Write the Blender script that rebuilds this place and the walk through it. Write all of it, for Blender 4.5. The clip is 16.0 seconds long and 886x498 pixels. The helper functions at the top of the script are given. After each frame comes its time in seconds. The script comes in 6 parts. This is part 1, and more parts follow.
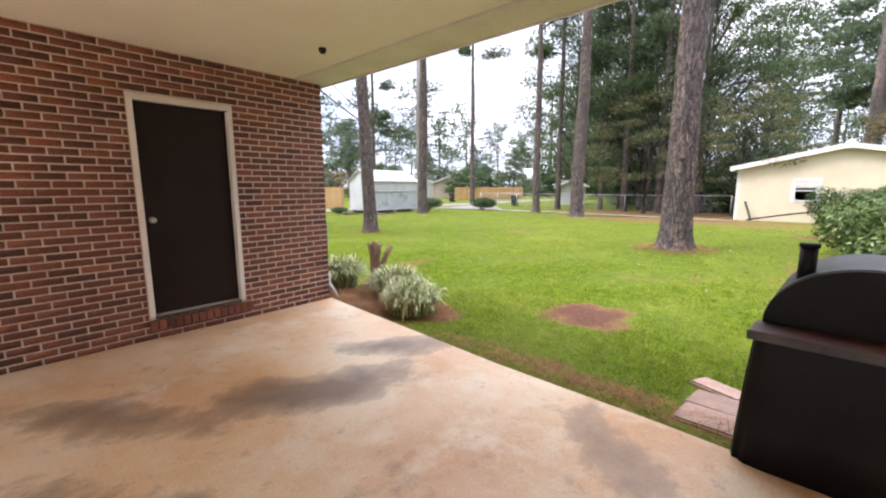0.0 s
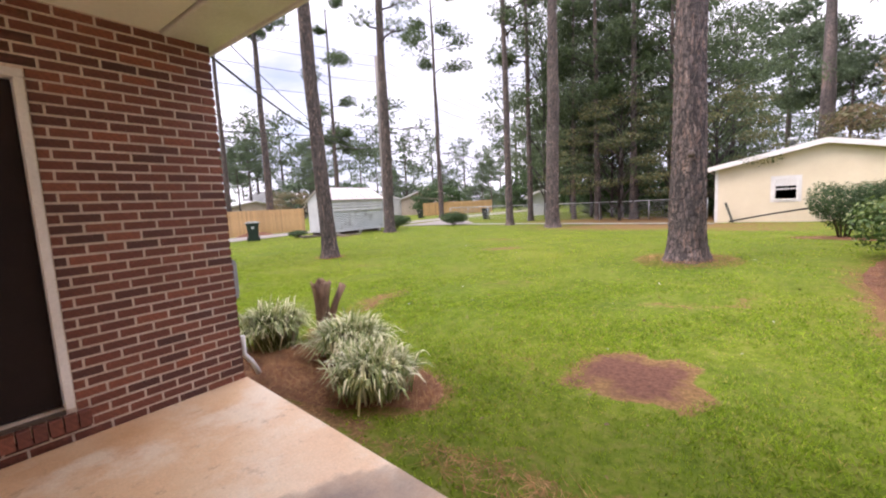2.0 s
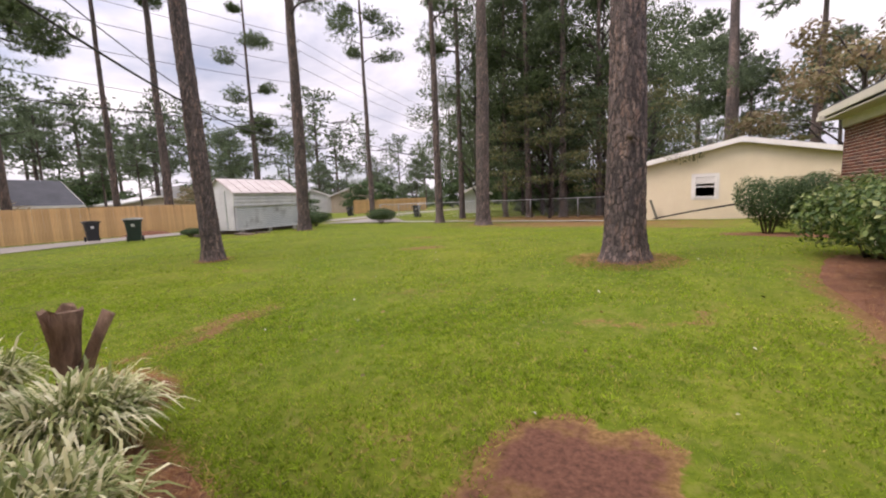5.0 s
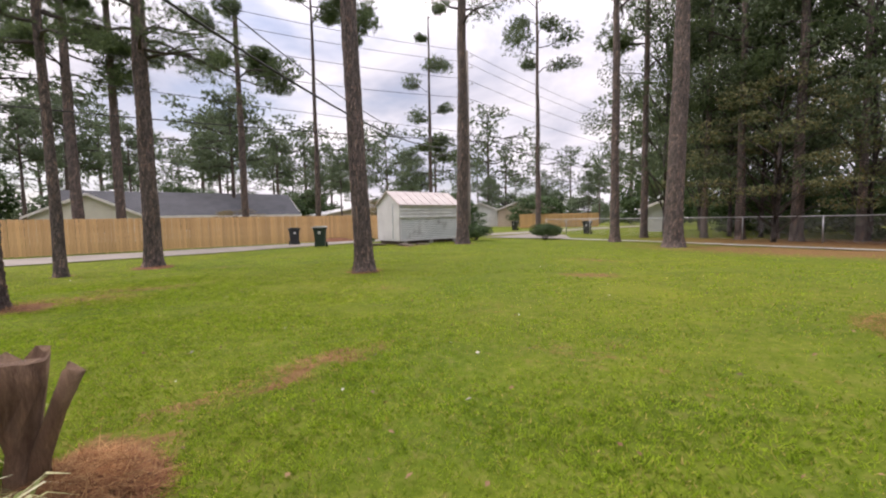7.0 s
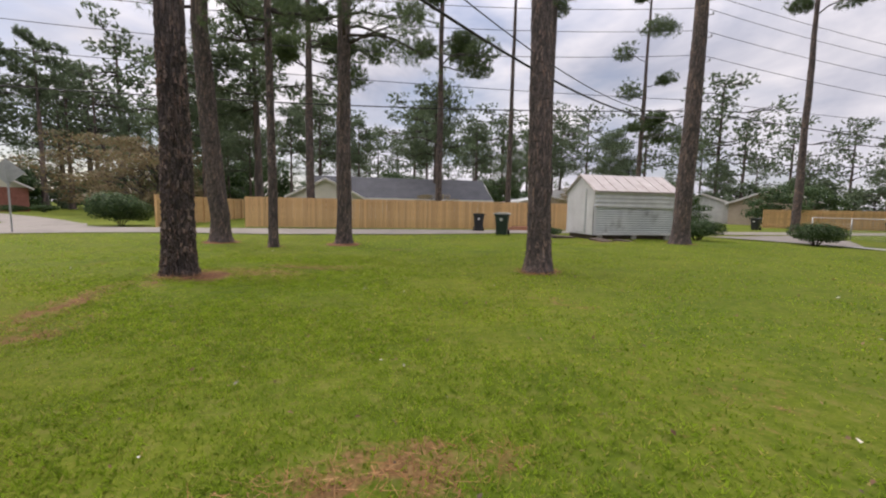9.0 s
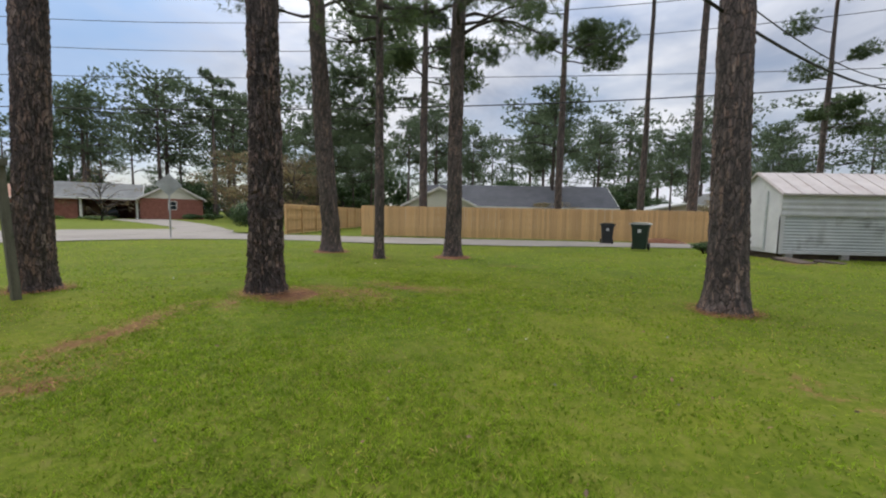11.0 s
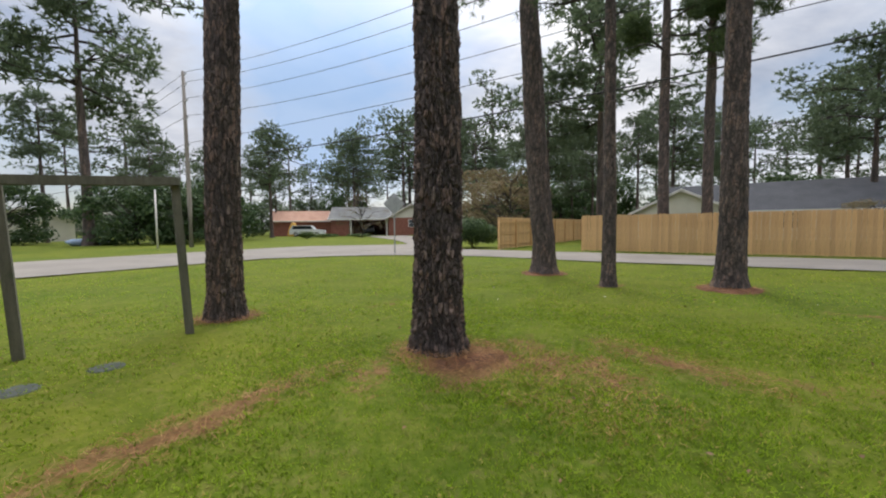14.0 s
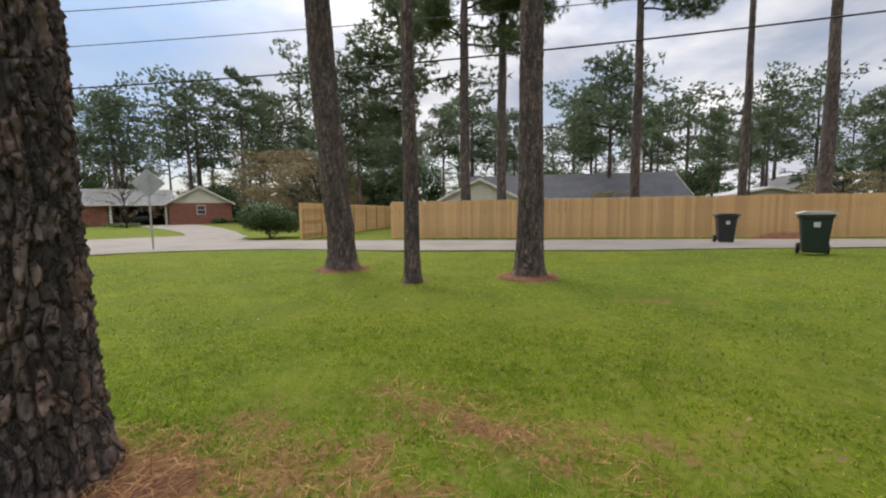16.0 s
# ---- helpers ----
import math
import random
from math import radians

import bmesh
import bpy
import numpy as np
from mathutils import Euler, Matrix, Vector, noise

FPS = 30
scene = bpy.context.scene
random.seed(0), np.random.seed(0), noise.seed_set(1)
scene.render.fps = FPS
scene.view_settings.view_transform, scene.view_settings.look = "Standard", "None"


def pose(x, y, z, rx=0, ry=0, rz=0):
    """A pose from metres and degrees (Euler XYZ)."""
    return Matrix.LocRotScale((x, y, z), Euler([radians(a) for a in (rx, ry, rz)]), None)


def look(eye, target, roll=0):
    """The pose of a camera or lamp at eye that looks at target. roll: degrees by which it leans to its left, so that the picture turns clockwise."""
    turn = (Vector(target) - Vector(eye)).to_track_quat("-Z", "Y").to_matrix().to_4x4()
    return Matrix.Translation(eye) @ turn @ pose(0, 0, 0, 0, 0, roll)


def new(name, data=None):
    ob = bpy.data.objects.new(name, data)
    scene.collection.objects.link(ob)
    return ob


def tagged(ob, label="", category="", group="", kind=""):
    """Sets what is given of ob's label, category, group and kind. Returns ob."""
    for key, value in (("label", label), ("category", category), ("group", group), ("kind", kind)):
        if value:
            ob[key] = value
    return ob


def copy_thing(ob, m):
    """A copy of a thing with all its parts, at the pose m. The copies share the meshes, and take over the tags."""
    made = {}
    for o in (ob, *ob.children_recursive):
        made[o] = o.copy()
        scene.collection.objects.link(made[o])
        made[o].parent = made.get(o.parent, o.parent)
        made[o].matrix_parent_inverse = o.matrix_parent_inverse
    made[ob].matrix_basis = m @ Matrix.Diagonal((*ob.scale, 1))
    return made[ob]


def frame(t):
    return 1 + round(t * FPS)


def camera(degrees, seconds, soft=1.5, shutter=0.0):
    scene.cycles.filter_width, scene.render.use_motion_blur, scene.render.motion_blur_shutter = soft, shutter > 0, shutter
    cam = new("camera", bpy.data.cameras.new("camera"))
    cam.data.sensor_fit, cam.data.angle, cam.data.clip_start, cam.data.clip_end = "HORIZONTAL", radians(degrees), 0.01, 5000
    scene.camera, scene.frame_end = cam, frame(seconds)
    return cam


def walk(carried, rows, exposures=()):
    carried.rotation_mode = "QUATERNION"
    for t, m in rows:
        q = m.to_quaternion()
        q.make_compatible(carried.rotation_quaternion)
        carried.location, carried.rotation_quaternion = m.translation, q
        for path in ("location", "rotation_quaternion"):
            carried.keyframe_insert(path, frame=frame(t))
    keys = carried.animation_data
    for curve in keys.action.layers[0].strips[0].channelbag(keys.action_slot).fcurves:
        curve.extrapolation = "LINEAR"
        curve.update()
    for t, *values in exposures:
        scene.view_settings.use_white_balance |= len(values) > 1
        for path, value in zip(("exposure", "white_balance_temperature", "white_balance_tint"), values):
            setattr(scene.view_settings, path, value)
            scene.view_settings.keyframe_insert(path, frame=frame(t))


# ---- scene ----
cam = camera(95.1, 16.0, soft=2.1)
PATH = [
    (0, (0.009, 0.102, 1.58), (-1.299, 1.585, 1.283), -0.2),
    (0.5, (-0.342, 0.38, 1.522), (-1.523, 1.958, 1.182), 0.2),
    (1, (-0.671, 0.721, 1.498), (-1.8, 2.339, 1.173), -0.4),
    (1.5, (-0.985, 1.019, 1.538), (-2.181, 2.594, 1.237), -4.0),
    (2, (-1.177, 1.434, 1.534), (-2.378, 3.018, 1.31), -2.9),
    (2.5, (-1.324, 1.84, 1.54), (-2.542, 3.415, 1.353), -3.5),
    (3, (-1.43, 2.183, 1.55), (-2.368, 3.934, 1.321), -1.3),
    (5.5, (-1.752, 3.515, 1.302), (-2.712, 5.253, 1.059), -2.9),
    (6, (-1.985, 3.918, 1.33), (-3.162, 5.522, 1.126), -2.4),
    (6.5, (-2.142, 4.315, 1.353), (-3.598, 5.675, 1.18), -1.6),
    (7, (-2.484, 4.74, 1.3), (-4.047, 5.979, 1.152), -1.2),
    (7.5, (-2.928, 5.21, 1.222), (-4.573, 6.338, 1.069), -1.5),
    (8, (-3.283, 5.556, 1.251), (-5.027, 6.522, 1.092), -0.2),
    (8.5, (-3.783, 5.871, 1.234), (-5.628, 6.599, 0.98), 0.1),
    (9, (-4.352, 6.087, 1.235), (-6.301, 6.489, 1.033), 1.1),
    (9.5, (-4.837, 6.192, 1.219), (-6.833, 6.258, 1.102), 0.5),
    (12, (-7.203, 6.105, 1.234), (-9.18, 5.845, 1.088), 0.9),
    (12.5, (-7.684, 5.94, 1.215), (-9.621, 5.453, 1.12), -0.0),
    (13, (-8.121, 5.686, 1.196), (-9.906, 4.789, 1.104), -1.1),
    (13.5, (-8.537, 5.508, 1.225), (-10.188, 4.384, 1.118), -1.0),
    (14, (-8.963, 5.343, 1.238), (-10.612, 4.216, 1.125), -0.7),
    (14.5, (-9.396, 5.236, 1.243), (-11.18, 4.341, 1.109), -0.2),
    (15, (-9.859, 5.218, 1.261), (-11.753, 4.588, 1.133), -0.8),
    (15.5, (-10.36, 5.145, 1.26), (-12.306, 4.711, 1.103), -1.2),
    (16, (-10.955, 5.108, 1.212), (-12.921, 4.795, 1.023), -0.8),
]
EXPOSURES = [(0.0, 1.45, 6150, 17), (1.5, 1.3, 6250, 24), (3.0, 0.93, 6600, 26), (5.5, 0.64, 6800, 23), (7.5, 0.62, 6800, 21), (9.0, 0.28, 6700, 18), (12.0, 0.17, 6200, 9), (16.0, 0.32, 6650, 12)]
walk(cam, [(t, look(eye, target, roll)) for t, eye, target, roll in PATH], EXPOSURES)

# ---- world and sun: bright overcast ----
world = bpy.data.worlds.new("overcast")
scene.world = world
world.use_nodes = True
wt = world.node_tree
wt.nodes.clear()
SUN_ELEV, SUN_AZ = radians(50), radians(232)


def wnode(kind, **kw):
    n = wt.nodes.new(kind)
    for k, v in kw.items():
        n.inputs[k].default_value = v
    return n


sky = wt.nodes.new("ShaderNodeTexSky")
sky.sky_type = "NISHITA"
sky.sun_disc = False
sky.sun_elevation, sky.sun_rotation = SUN_ELEV, SUN_AZ
sky_gain = wnode("ShaderNodeVectorMath")
sky_gain.operation = "SCALE"
sky_gain.inputs["Scale"].default_value = 0.09
wt.links.new(sky.outputs[0], sky_gain.inputs[0])
wco = wt.nodes.new("ShaderNodeTexCoord")
wmap = wnode("ShaderNodeMapping")
wmap.inputs["Scale"].default_value = (1.0, 1.0, 2.6)
wt.links.new(wco.outputs["Generated"], wmap.inputs[0])
wn1 = wnode("ShaderNodeTexNoise", Scale=2.3, Detail=7.0, Roughness=0.58, Distortion=0.35)
wn2 = wnode("ShaderNodeTexNoise", Scale=1.5, Detail=5.0, Roughness=0.55)
wt.links.new(wmap.outputs[0], wn1.inputs["Vector"])
wt.links.new(wmap.outputs[0], wn2.inputs["Vector"])
cloud = wt.nodes.new("ShaderNodeValToRGB")
cloud.color_ramp.elements[0].position, cloud.color_ramp.elements[0].color = 0.34, (0.41, 0.45, 0.54, 1)
cloud.color_ramp.elements[1].position, cloud.color_ramp.elements[1].color = 0.64, (0.86, 0.86, 0.88, 1)
wt.links.new(wn1.outputs["Fac"], cloud.inputs[0])
cover = wt.nodes.new("ShaderNodeValToRGB")
cover.color_ramp.elements[0].position, cover.color_ramp.elements[0].color = 0.36, (0.25, 0.25, 0.25, 1)
cover.color_ramp.elements[1].position, cover.color_ramp.elements[1].color = 0.50, (1, 1, 1, 1)
wt.links.new(wn2.outputs["Fac"], cover.inputs[0])
# one torn gap of blue in the cloud over the street
gap = wt.nodes.new("ShaderNodeVectorMath")
gap.operation = "DOT_PRODUCT"
gap.inputs[1].default_value = (-0.602, -0.728, 0.328)
wt.links.new(wco.outputs["Generated"], gap.inputs[0])
torn = wt.nodes.new("ShaderNodeMath")
torn.operation = "MULTIPLY_ADD"
torn.inputs[1].default_value = 0.16
wt.links.new(wn1.outputs["Fac"], torn.inputs[0])
wt.links.new(gap.outputs["Value"], torn.inputs[2])
closed = wt.nodes.new("ShaderNodeMapRange")
for k, v in zip(("From Min", "From Max", "To Min", "To Max"), (1.035, 1.085, 0.0, 0.8)):
    closed.inputs[k].default_value = v
wt.links.new(torn.outputs[0], closed.inputs["Value"])
wmix = wt.nodes.new("ShaderNodeMixRGB")
wt.links.new(cover.outputs[0], wmix.inputs[0])
wt.links.new(sky_gain.outputs[0], wmix.inputs[1])
wt.links.new(cloud.outputs[0], wmix.inputs[2])
wblue = wt.nodes.new("ShaderNodeMixRGB")
wblue.inputs[2].default_value = (0.32, 0.49, 0.76, 1)
wt.links.new(closed.outputs[0], wblue.inputs[0])
wt.links.new(wmix.outputs[0], wblue.inputs[1])
# an overcast dome is far brighter overhead than near the horizon
wsep = wt.nodes.new("ShaderNodeSeparateXYZ")
wt.links.new(wco.outputs["Generated"], wsep.inputs[0])
zen = wt.nodes.new("ShaderNodeMapRange")
zen.interpolation_type = "SMOOTHSTEP"
for k, v in zip(("From Min", "From Max", "To Min", "To Max"), (0.25, 1.0, 0.92, 3.0)):
    zen.inputs[k].default_value = v
wt.links.new(wsep.outputs["Z"], zen.inputs["Value"])
wbg = wt.nodes.new("ShaderNodeBackground")
wt.links.new(wblue.outputs[0], wbg.inputs[0])
wt.links.new(zen.outputs[0], wbg.inputs[1])
wout = wt.nodes.new("ShaderNodeOutputWorld")
wt.links.new(wbg.outputs[0], wout.inputs[0])

sun_data = bpy.data.lights.new("sun", "SUN")
sun_data.energy, sun_data.angle, sun_data.color = 2.0, radians(25), (1.0, 0.96, 0.9)
sun = new("sun", sun_data)
sun.matrix_world = look((0, 0, 40), (40 * math.cos(SUN_ELEV) * -math.sin(SUN_AZ), 40 * math.cos(SUN_ELEV) * -math.cos(SUN_AZ), 40 - 40 * math.sin(SUN_ELEV)))


# ---- materials ----
def nodes_of(name):
    m = bpy.data.materials.new(name)
    m.use_nodes = True
    nt = m.node_tree
    return m, nt, nt.nodes["Principled BSDF"]


def noise_fac(nt, vec, scale, detail=5.0, rough=0.6, stretch=None):
    if stretch:
        mp = nt.nodes.new("ShaderNodeMapping")
        mp.inputs["Scale"].default_value = stretch
        nt.links.new(vec, mp.inputs[0])
        vec = mp.outputs[0]
    n = nt.nodes.new("ShaderNodeTexNoise")
    n.inputs["Scale"].default_value, n.inputs["Detail"].default_value, n.inputs["Roughness"].default_value = scale, detail, rough
    nt.links.new(vec, n.inputs["Vector"])
    return n.outputs["Fac"]


def ramp(nt, fac, stops):
    r = nt.nodes.new("ShaderNodeValToRGB")
    els = r.color_ramp.elements
    while len(els) < len(stops):
        els.new(0.5)
    for e, (p, c) in zip(els, stops):
        e.position, e.color = p, (*c, 1) if len(c) == 3 else c
    nt.links.new(fac, r.inputs[0])
    return r.outputs[0]


def mix(nt, fac, a, b, mode="MIX"):
    m = nt.nodes.new("ShaderNodeMixRGB")
    m.blend_type = mode
    for sock, v in zip(m.inputs, (fac, a, b)):
        if isinstance(v, (int, float)):
            sock.default_value = v
        elif isinstance(v, tuple):
            sock.default_value = (*v, 1)
        else:
            nt.links.new(v, sock)
    return m.outputs[0]


def mathn(nt, op, a, b=0.0):
    m = nt.nodes.new("ShaderNodeMath")
    m.operation = op
    for sock, v in zip(m.inputs, (a, b)):
        if isinstance(v, (int, float)):
            sock.default_value = v
        else:
            nt.links.new(v, sock)
    return m.outputs[0]


def bump(nt, bsdf, height, strength, distance=0.01):
    b = nt.nodes.new("ShaderNodeBump")
    b.inputs["Strength"].default_value, b.inputs["Distance"].default_value = strength, distance
    nt.links.new(height, b.inputs["Height"])
    nt.links.new(b.outputs[0], bsdf.inputs["Normal"])


def surface(name, dark, light, scale=3.0, fine=60.0, rough=0.8, metal=0.0, relief=0.3, depth=0.004, stretch=None, vary="", amount=0.25, stain=None, grain=0.28):
    """Two scales of colour, grain relief and, per piece, a random shade."""
    m, nt, bsdf = nodes_of(name)
    co = nt.nodes.new("ShaderNodeTexCoord").outputs["Object"]
    big = noise_fac(nt, co, scale, 4.0, 0.6, stretch)
    small = noise_fac(nt, co, fine, 4.0, 0.7, stretch)
    col = ramp(nt, big, [(0.3, dark), (0.7, light)])
    grain = ramp(nt, small, [(0.3, (1 - grain,) * 3), (0.7, (1 + 0.54 * grain,) * 3)])
    col = mix(nt, 1.0, col, grain, "MULTIPLY")
    if stain:
        sc, scol, lo, hi = stain
        sf = noise_fac(nt, co, sc, 6.0, 0.65)
        col = mix(nt, ramp(nt, sf, [(lo, (0, 0, 0)), (hi, (1, 1, 1))]), col, scol)
    if vary:
        if vary == "island":
            rnd = nt.nodes.new("ShaderNodeNewGeometry").outputs["Random Per Island"]
        else:
            rnd = nt.nodes.new("ShaderNodeObjectInfo").outputs["Random"]
        col = mix(nt, 1.0, col, ramp(nt, rnd, [(0.0, (1 - amount,) * 3), (1.0, (1 + amount,) * 3)]), "MULTIPLY")
    nt.links.new(col, bsdf.inputs["Base Color"])
    bsdf.inputs["Roughness"].default_value, bsdf.inputs["Metallic"].default_value = rough, metal
    bump(nt, bsdf, small, relief, depth)
    return m


def leafy(name, stops, rough=0.6, through_light=0.25, scale=1.2, gloss=0.25):
    """Foliage: a shade of its own for each leaf, with light through it."""
    m, nt, bsdf = nodes_of(name)
    rnd = nt.nodes.new("ShaderNodeNewGeometry").outputs["Random Per Island"]
    co = nt.nodes.new("ShaderNodeTexCoord").outputs["Object"]
    patch = noise_fac(nt, co, scale, 3.0)
    col = mix(nt, 1.0, ramp(nt, rnd, stops), ramp(nt, patch, [(0.3, (0.7, 0.72, 0.7)), (0.7, (1.25, 1.2, 1.1))]), "MULTIPLY")
    nt.links.new(col, bsdf.inputs["Base Color"])
    bsdf.inputs["Roughness"].default_value, bsdf.inputs["Specular IOR Level"].default_value = rough, gloss
    if through_light:
        tr = nt.nodes.new("ShaderNodeBsdfTranslucent")
        nt.links.new(col, tr.inputs[0])
        ms = nt.nodes.new("ShaderNodeMixShader")
        ms.inputs[0].default_value = through_light
        nt.links.new(bsdf.outputs[0], ms.inputs[1])
        nt.links.new(tr.outputs[0], ms.inputs[2])
        nt.links.new(ms.outputs[0], nt.nodes["Material Output"].inputs[0])
    return m


def brick_mat(name, vary):
    m, nt, bsdf = nodes_of(name)
    co = nt.nodes.new("ShaderNodeTexCoord").outputs["Object"]
    if vary == "island":
        rnd = nt.nodes.new("ShaderNodeNewGeometry").outputs["Random Per Island"]
    else:
        rnd = nt.nodes.new("ShaderNodeObjectInfo").outputs["Random"]
    col = ramp(nt, rnd, [(0.0, (0.080, 0.034, 0.027)), (0.25, (0.130, 0.047, 0.033)), (0.65, (0.175, 0.060, 0.039)), (0.9, (0.215, 0.080, 0.050)), (1.0, (0.25, 0.084, 0.048))])
    f = noise_fac(nt, co, 45.0, 6.0, 0.7)
    col = mix(nt, 1.0, col, ramp(nt, f, [(0.3, (0.6, 0.6, 0.6)), (0.7, (1.3, 1.25, 1.2))]), "MULTIPLY")
    nt.links.new(col, bsdf.inputs["Base Color"])
    bsdf.inputs["Roughness"].default_value = 0.85
    bump(nt, bsdf, f, 0.5, 0.004)
    return m


def bark_mat():
    m, nt, bsdf = nodes_of("pine_bark")
    at = nt.nodes.new("ShaderNodeAttribute")
    at.attribute_name = "plate"
    co = nt.nodes.new("ShaderNodeTexCoord").outputs["Object"]
    col = ramp(nt, at.outputs["Fac"], [(0.0, (0.046, 0.038, 0.035)), (0.4, (0.085, 0.069, 0.062)), (0.7, (0.128, 0.101, 0.089)), (0.88, (0.170, 0.115, 0.088)), (1.0, (0.225, 0.18, 0.155))])
    f = noise_fac(nt, co, 38.0, 7.0, 0.72, (1, 1, 0.45))
    big = noise_fac(nt, co, 1.1, 3.0)
    col = mix(nt, 1.0, col, ramp(nt, f, [(0.28, (0.45, 0.45, 0.46)), (0.72, (1.45, 1.42, 1.4))]), "MULTIPLY")
    col = mix(nt, 1.0, col, ramp(nt, big, [(0.3, (0.95, 0.95, 0.98)), (0.7, (1.45, 1.40, 1.34))]), "MULTIPLY")
    flake = noise_fac(nt, co, 11.0, 6.0, 0.65, (1, 1, 0.5))
    col = mix(nt, ramp(nt, flake, [(0.55, (0, 0, 0)), (0.70, (0.55, 0.55, 0.55))]), col, (0.155, 0.090, 0.062))
    col = mix(nt, ramp(nt, noise_fac(nt, co, 17.0, 5.0, 0.7), [(0.62, (0, 0, 0)), (0.74, (0.7, 0.7, 0.7))]), col, (0.24, 0.215, 0.195))
    warp = nt.nodes.new("ShaderNodeTexNoise")
    warp.inputs["Scale"].default_value, warp.inputs["Detail"].default_value = 9.0, 4.0
    nt.links.new(co, warp.inputs["Vector"])
    moved = nt.nodes.new("ShaderNodeVectorMath")
    moved.operation = "MULTIPLY_ADD"
    moved.inputs[1].default_value = (0.09, 0.09, 0.16)
    nt.links.new(warp.outputs["Color"], moved.inputs[0])
    nt.links.new(co, moved.inputs[2])
    mp = nt.nodes.new("ShaderNodeMapping")
    mp.inputs["Scale"].default_value = (1, 1, 0.42)
    nt.links.new(moved.outputs[0], mp.inputs[0])
    vor = nt.nodes.new("ShaderNodeTexVoronoi")
    vor.feature = "DISTANCE_TO_EDGE"
    vor.inputs["Scale"].default_value = 15.0
    nt.links.new(mp.outputs[0], vor.inputs["Vector"])
    fissure = ramp(nt, vor.outputs["Distance"], [(0.0, (0, 0, 0)), (0.10, (1, 1, 1))])
    col = mix(nt, fissure, (0.036, 0.028, 0.025), col)
    nt.links.new(col, bsdf.inputs["Base Color"])
    bsdf.inputs["Roughness"].default_value = 0.92
    bump(nt, bsdf, mathn(nt, "ADD", f, fissure), 0.9, 0.016)
    return m


# bare and straw-covered spots of the lawn: x, y, half length, half width, turn, strength
PATCHES = [
    (-1.88, 5.06, 0.40, 0.44, 12, 2.3), (-6.06, 5.95, 0.95, 0.13, 100, 0.62), (-5.98, 5.0, 0.55, 0.2, 80, 0.4), (-5.6, 4.6, 0.4, 0.3, 60, 0.8), (-6.25, 6.2, 0.5, 0.28, 70, 0.55), (-10.1, 2.52, 1.2, 0.15, 4, 0.6), (-8.6, 2.9, 0.8, 0.2, -20, 0.5), (-11.5, 2.85, 0.6, 0.2, 25, 0.5),
    (-12.75, 3.9, 0.9, 0.4, 40, 0.42), (-13.3, 4.9, 0.9, 0.26, 62, 0.5), (-13.3, 5.9, 0.7, 0.24, 80, 0.36), (-12.3, 3.35, 0.55, 0.42, 20, 1.2), (-12.7, 4.5, 0.7, 0.25, 40, 0.45), (-9.3, 8.8, 1.0, 0.3, 30, 0.3), (-9.0, 15.5, 1.4, 0.5, 10, 0.4), (-7.15, 12.4, 0.9, 0.4, 10, 0.55),
    (-2.05, 7.4, 0.45, 0.2, 20, 0.42), (-1.15, 3.2, 1.5, 0.3, -4, 0.45), (-3.6, 3.1, 0.9, 0.14, -4, 0.6), (-5.0, 22.6, 7.0, 2.6, 0, 0.6), (-1.0, 20.5, 3.0, 1.2, 0, 0.45), (-4.0, 28.0, 9.0, 4.0, 0, 0.8), (0.2, 8.2, 0.4, 2.6, 0, 0.6), (-1.2, 7.9, 0.5, 0.2, 60, 0.4),
    (-14.2, 0.6, 0.8, 0.2, 20, 0.35), (-17.3, 14.6, 0.6, 1.2, 0, 0.4), (-25.0, 5.0, 0.4, 5.0, 0, 0.4), (-4.6, 8.0, 1.5, 0.7, 20, 0.22), (-3.0, 5.0, 0.7, 0.5, 20, 0.25), (-6.5, 8.5, 1.2, 0.6, 100, 0.2), (-16.9, 7.2, 0.8, 0.25, 85, 0.4),
]
TREES = {"A": (-12.05, 9.67), "B": (-2.16, 10.75), "C": (-9.67, 22.6), "D": (-16.36, 16.9), "E": (-12.46, 2.87), "F": (-18.44, 3.32), "G": (-19.08, 5.53), "H": (-19.9, 1.28), "I": (-12.0, -0.62), "J": (-13.1, 24.2)}


def soft_spots(nt, vec, spots):
    """The strongest of several soft ellipses."""
    total = None
    for x, y, rx, ry, turn, amt in spots:
        mp = nt.nodes.new("ShaderNodeMapping")
        mp.vector_type = "TEXTURE"
        mp.inputs["Location"].default_value, mp.inputs["Rotation"].default_value, mp.inputs["Scale"].default_value = (x, y, 0), (0, 0, radians(turn)), (rx * 1.5, ry * 1.5, 100)
        nt.links.new(vec, mp.inputs[0])
        ln = nt.nodes.new("ShaderNodeVectorMath")
        ln.operation = "LENGTH"
        nt.links.new(mp.outputs[0], ln.inputs[0])
        v = mathn(nt, "MULTIPLY", mathn(nt, "MAXIMUM", mathn(nt, "SUBTRACT", 1.0, ln.outputs["Value"]), 0.0), amt * 1.6)
        total = v if total is None else mathn(nt, "MAXIMUM", total, v)
    return total


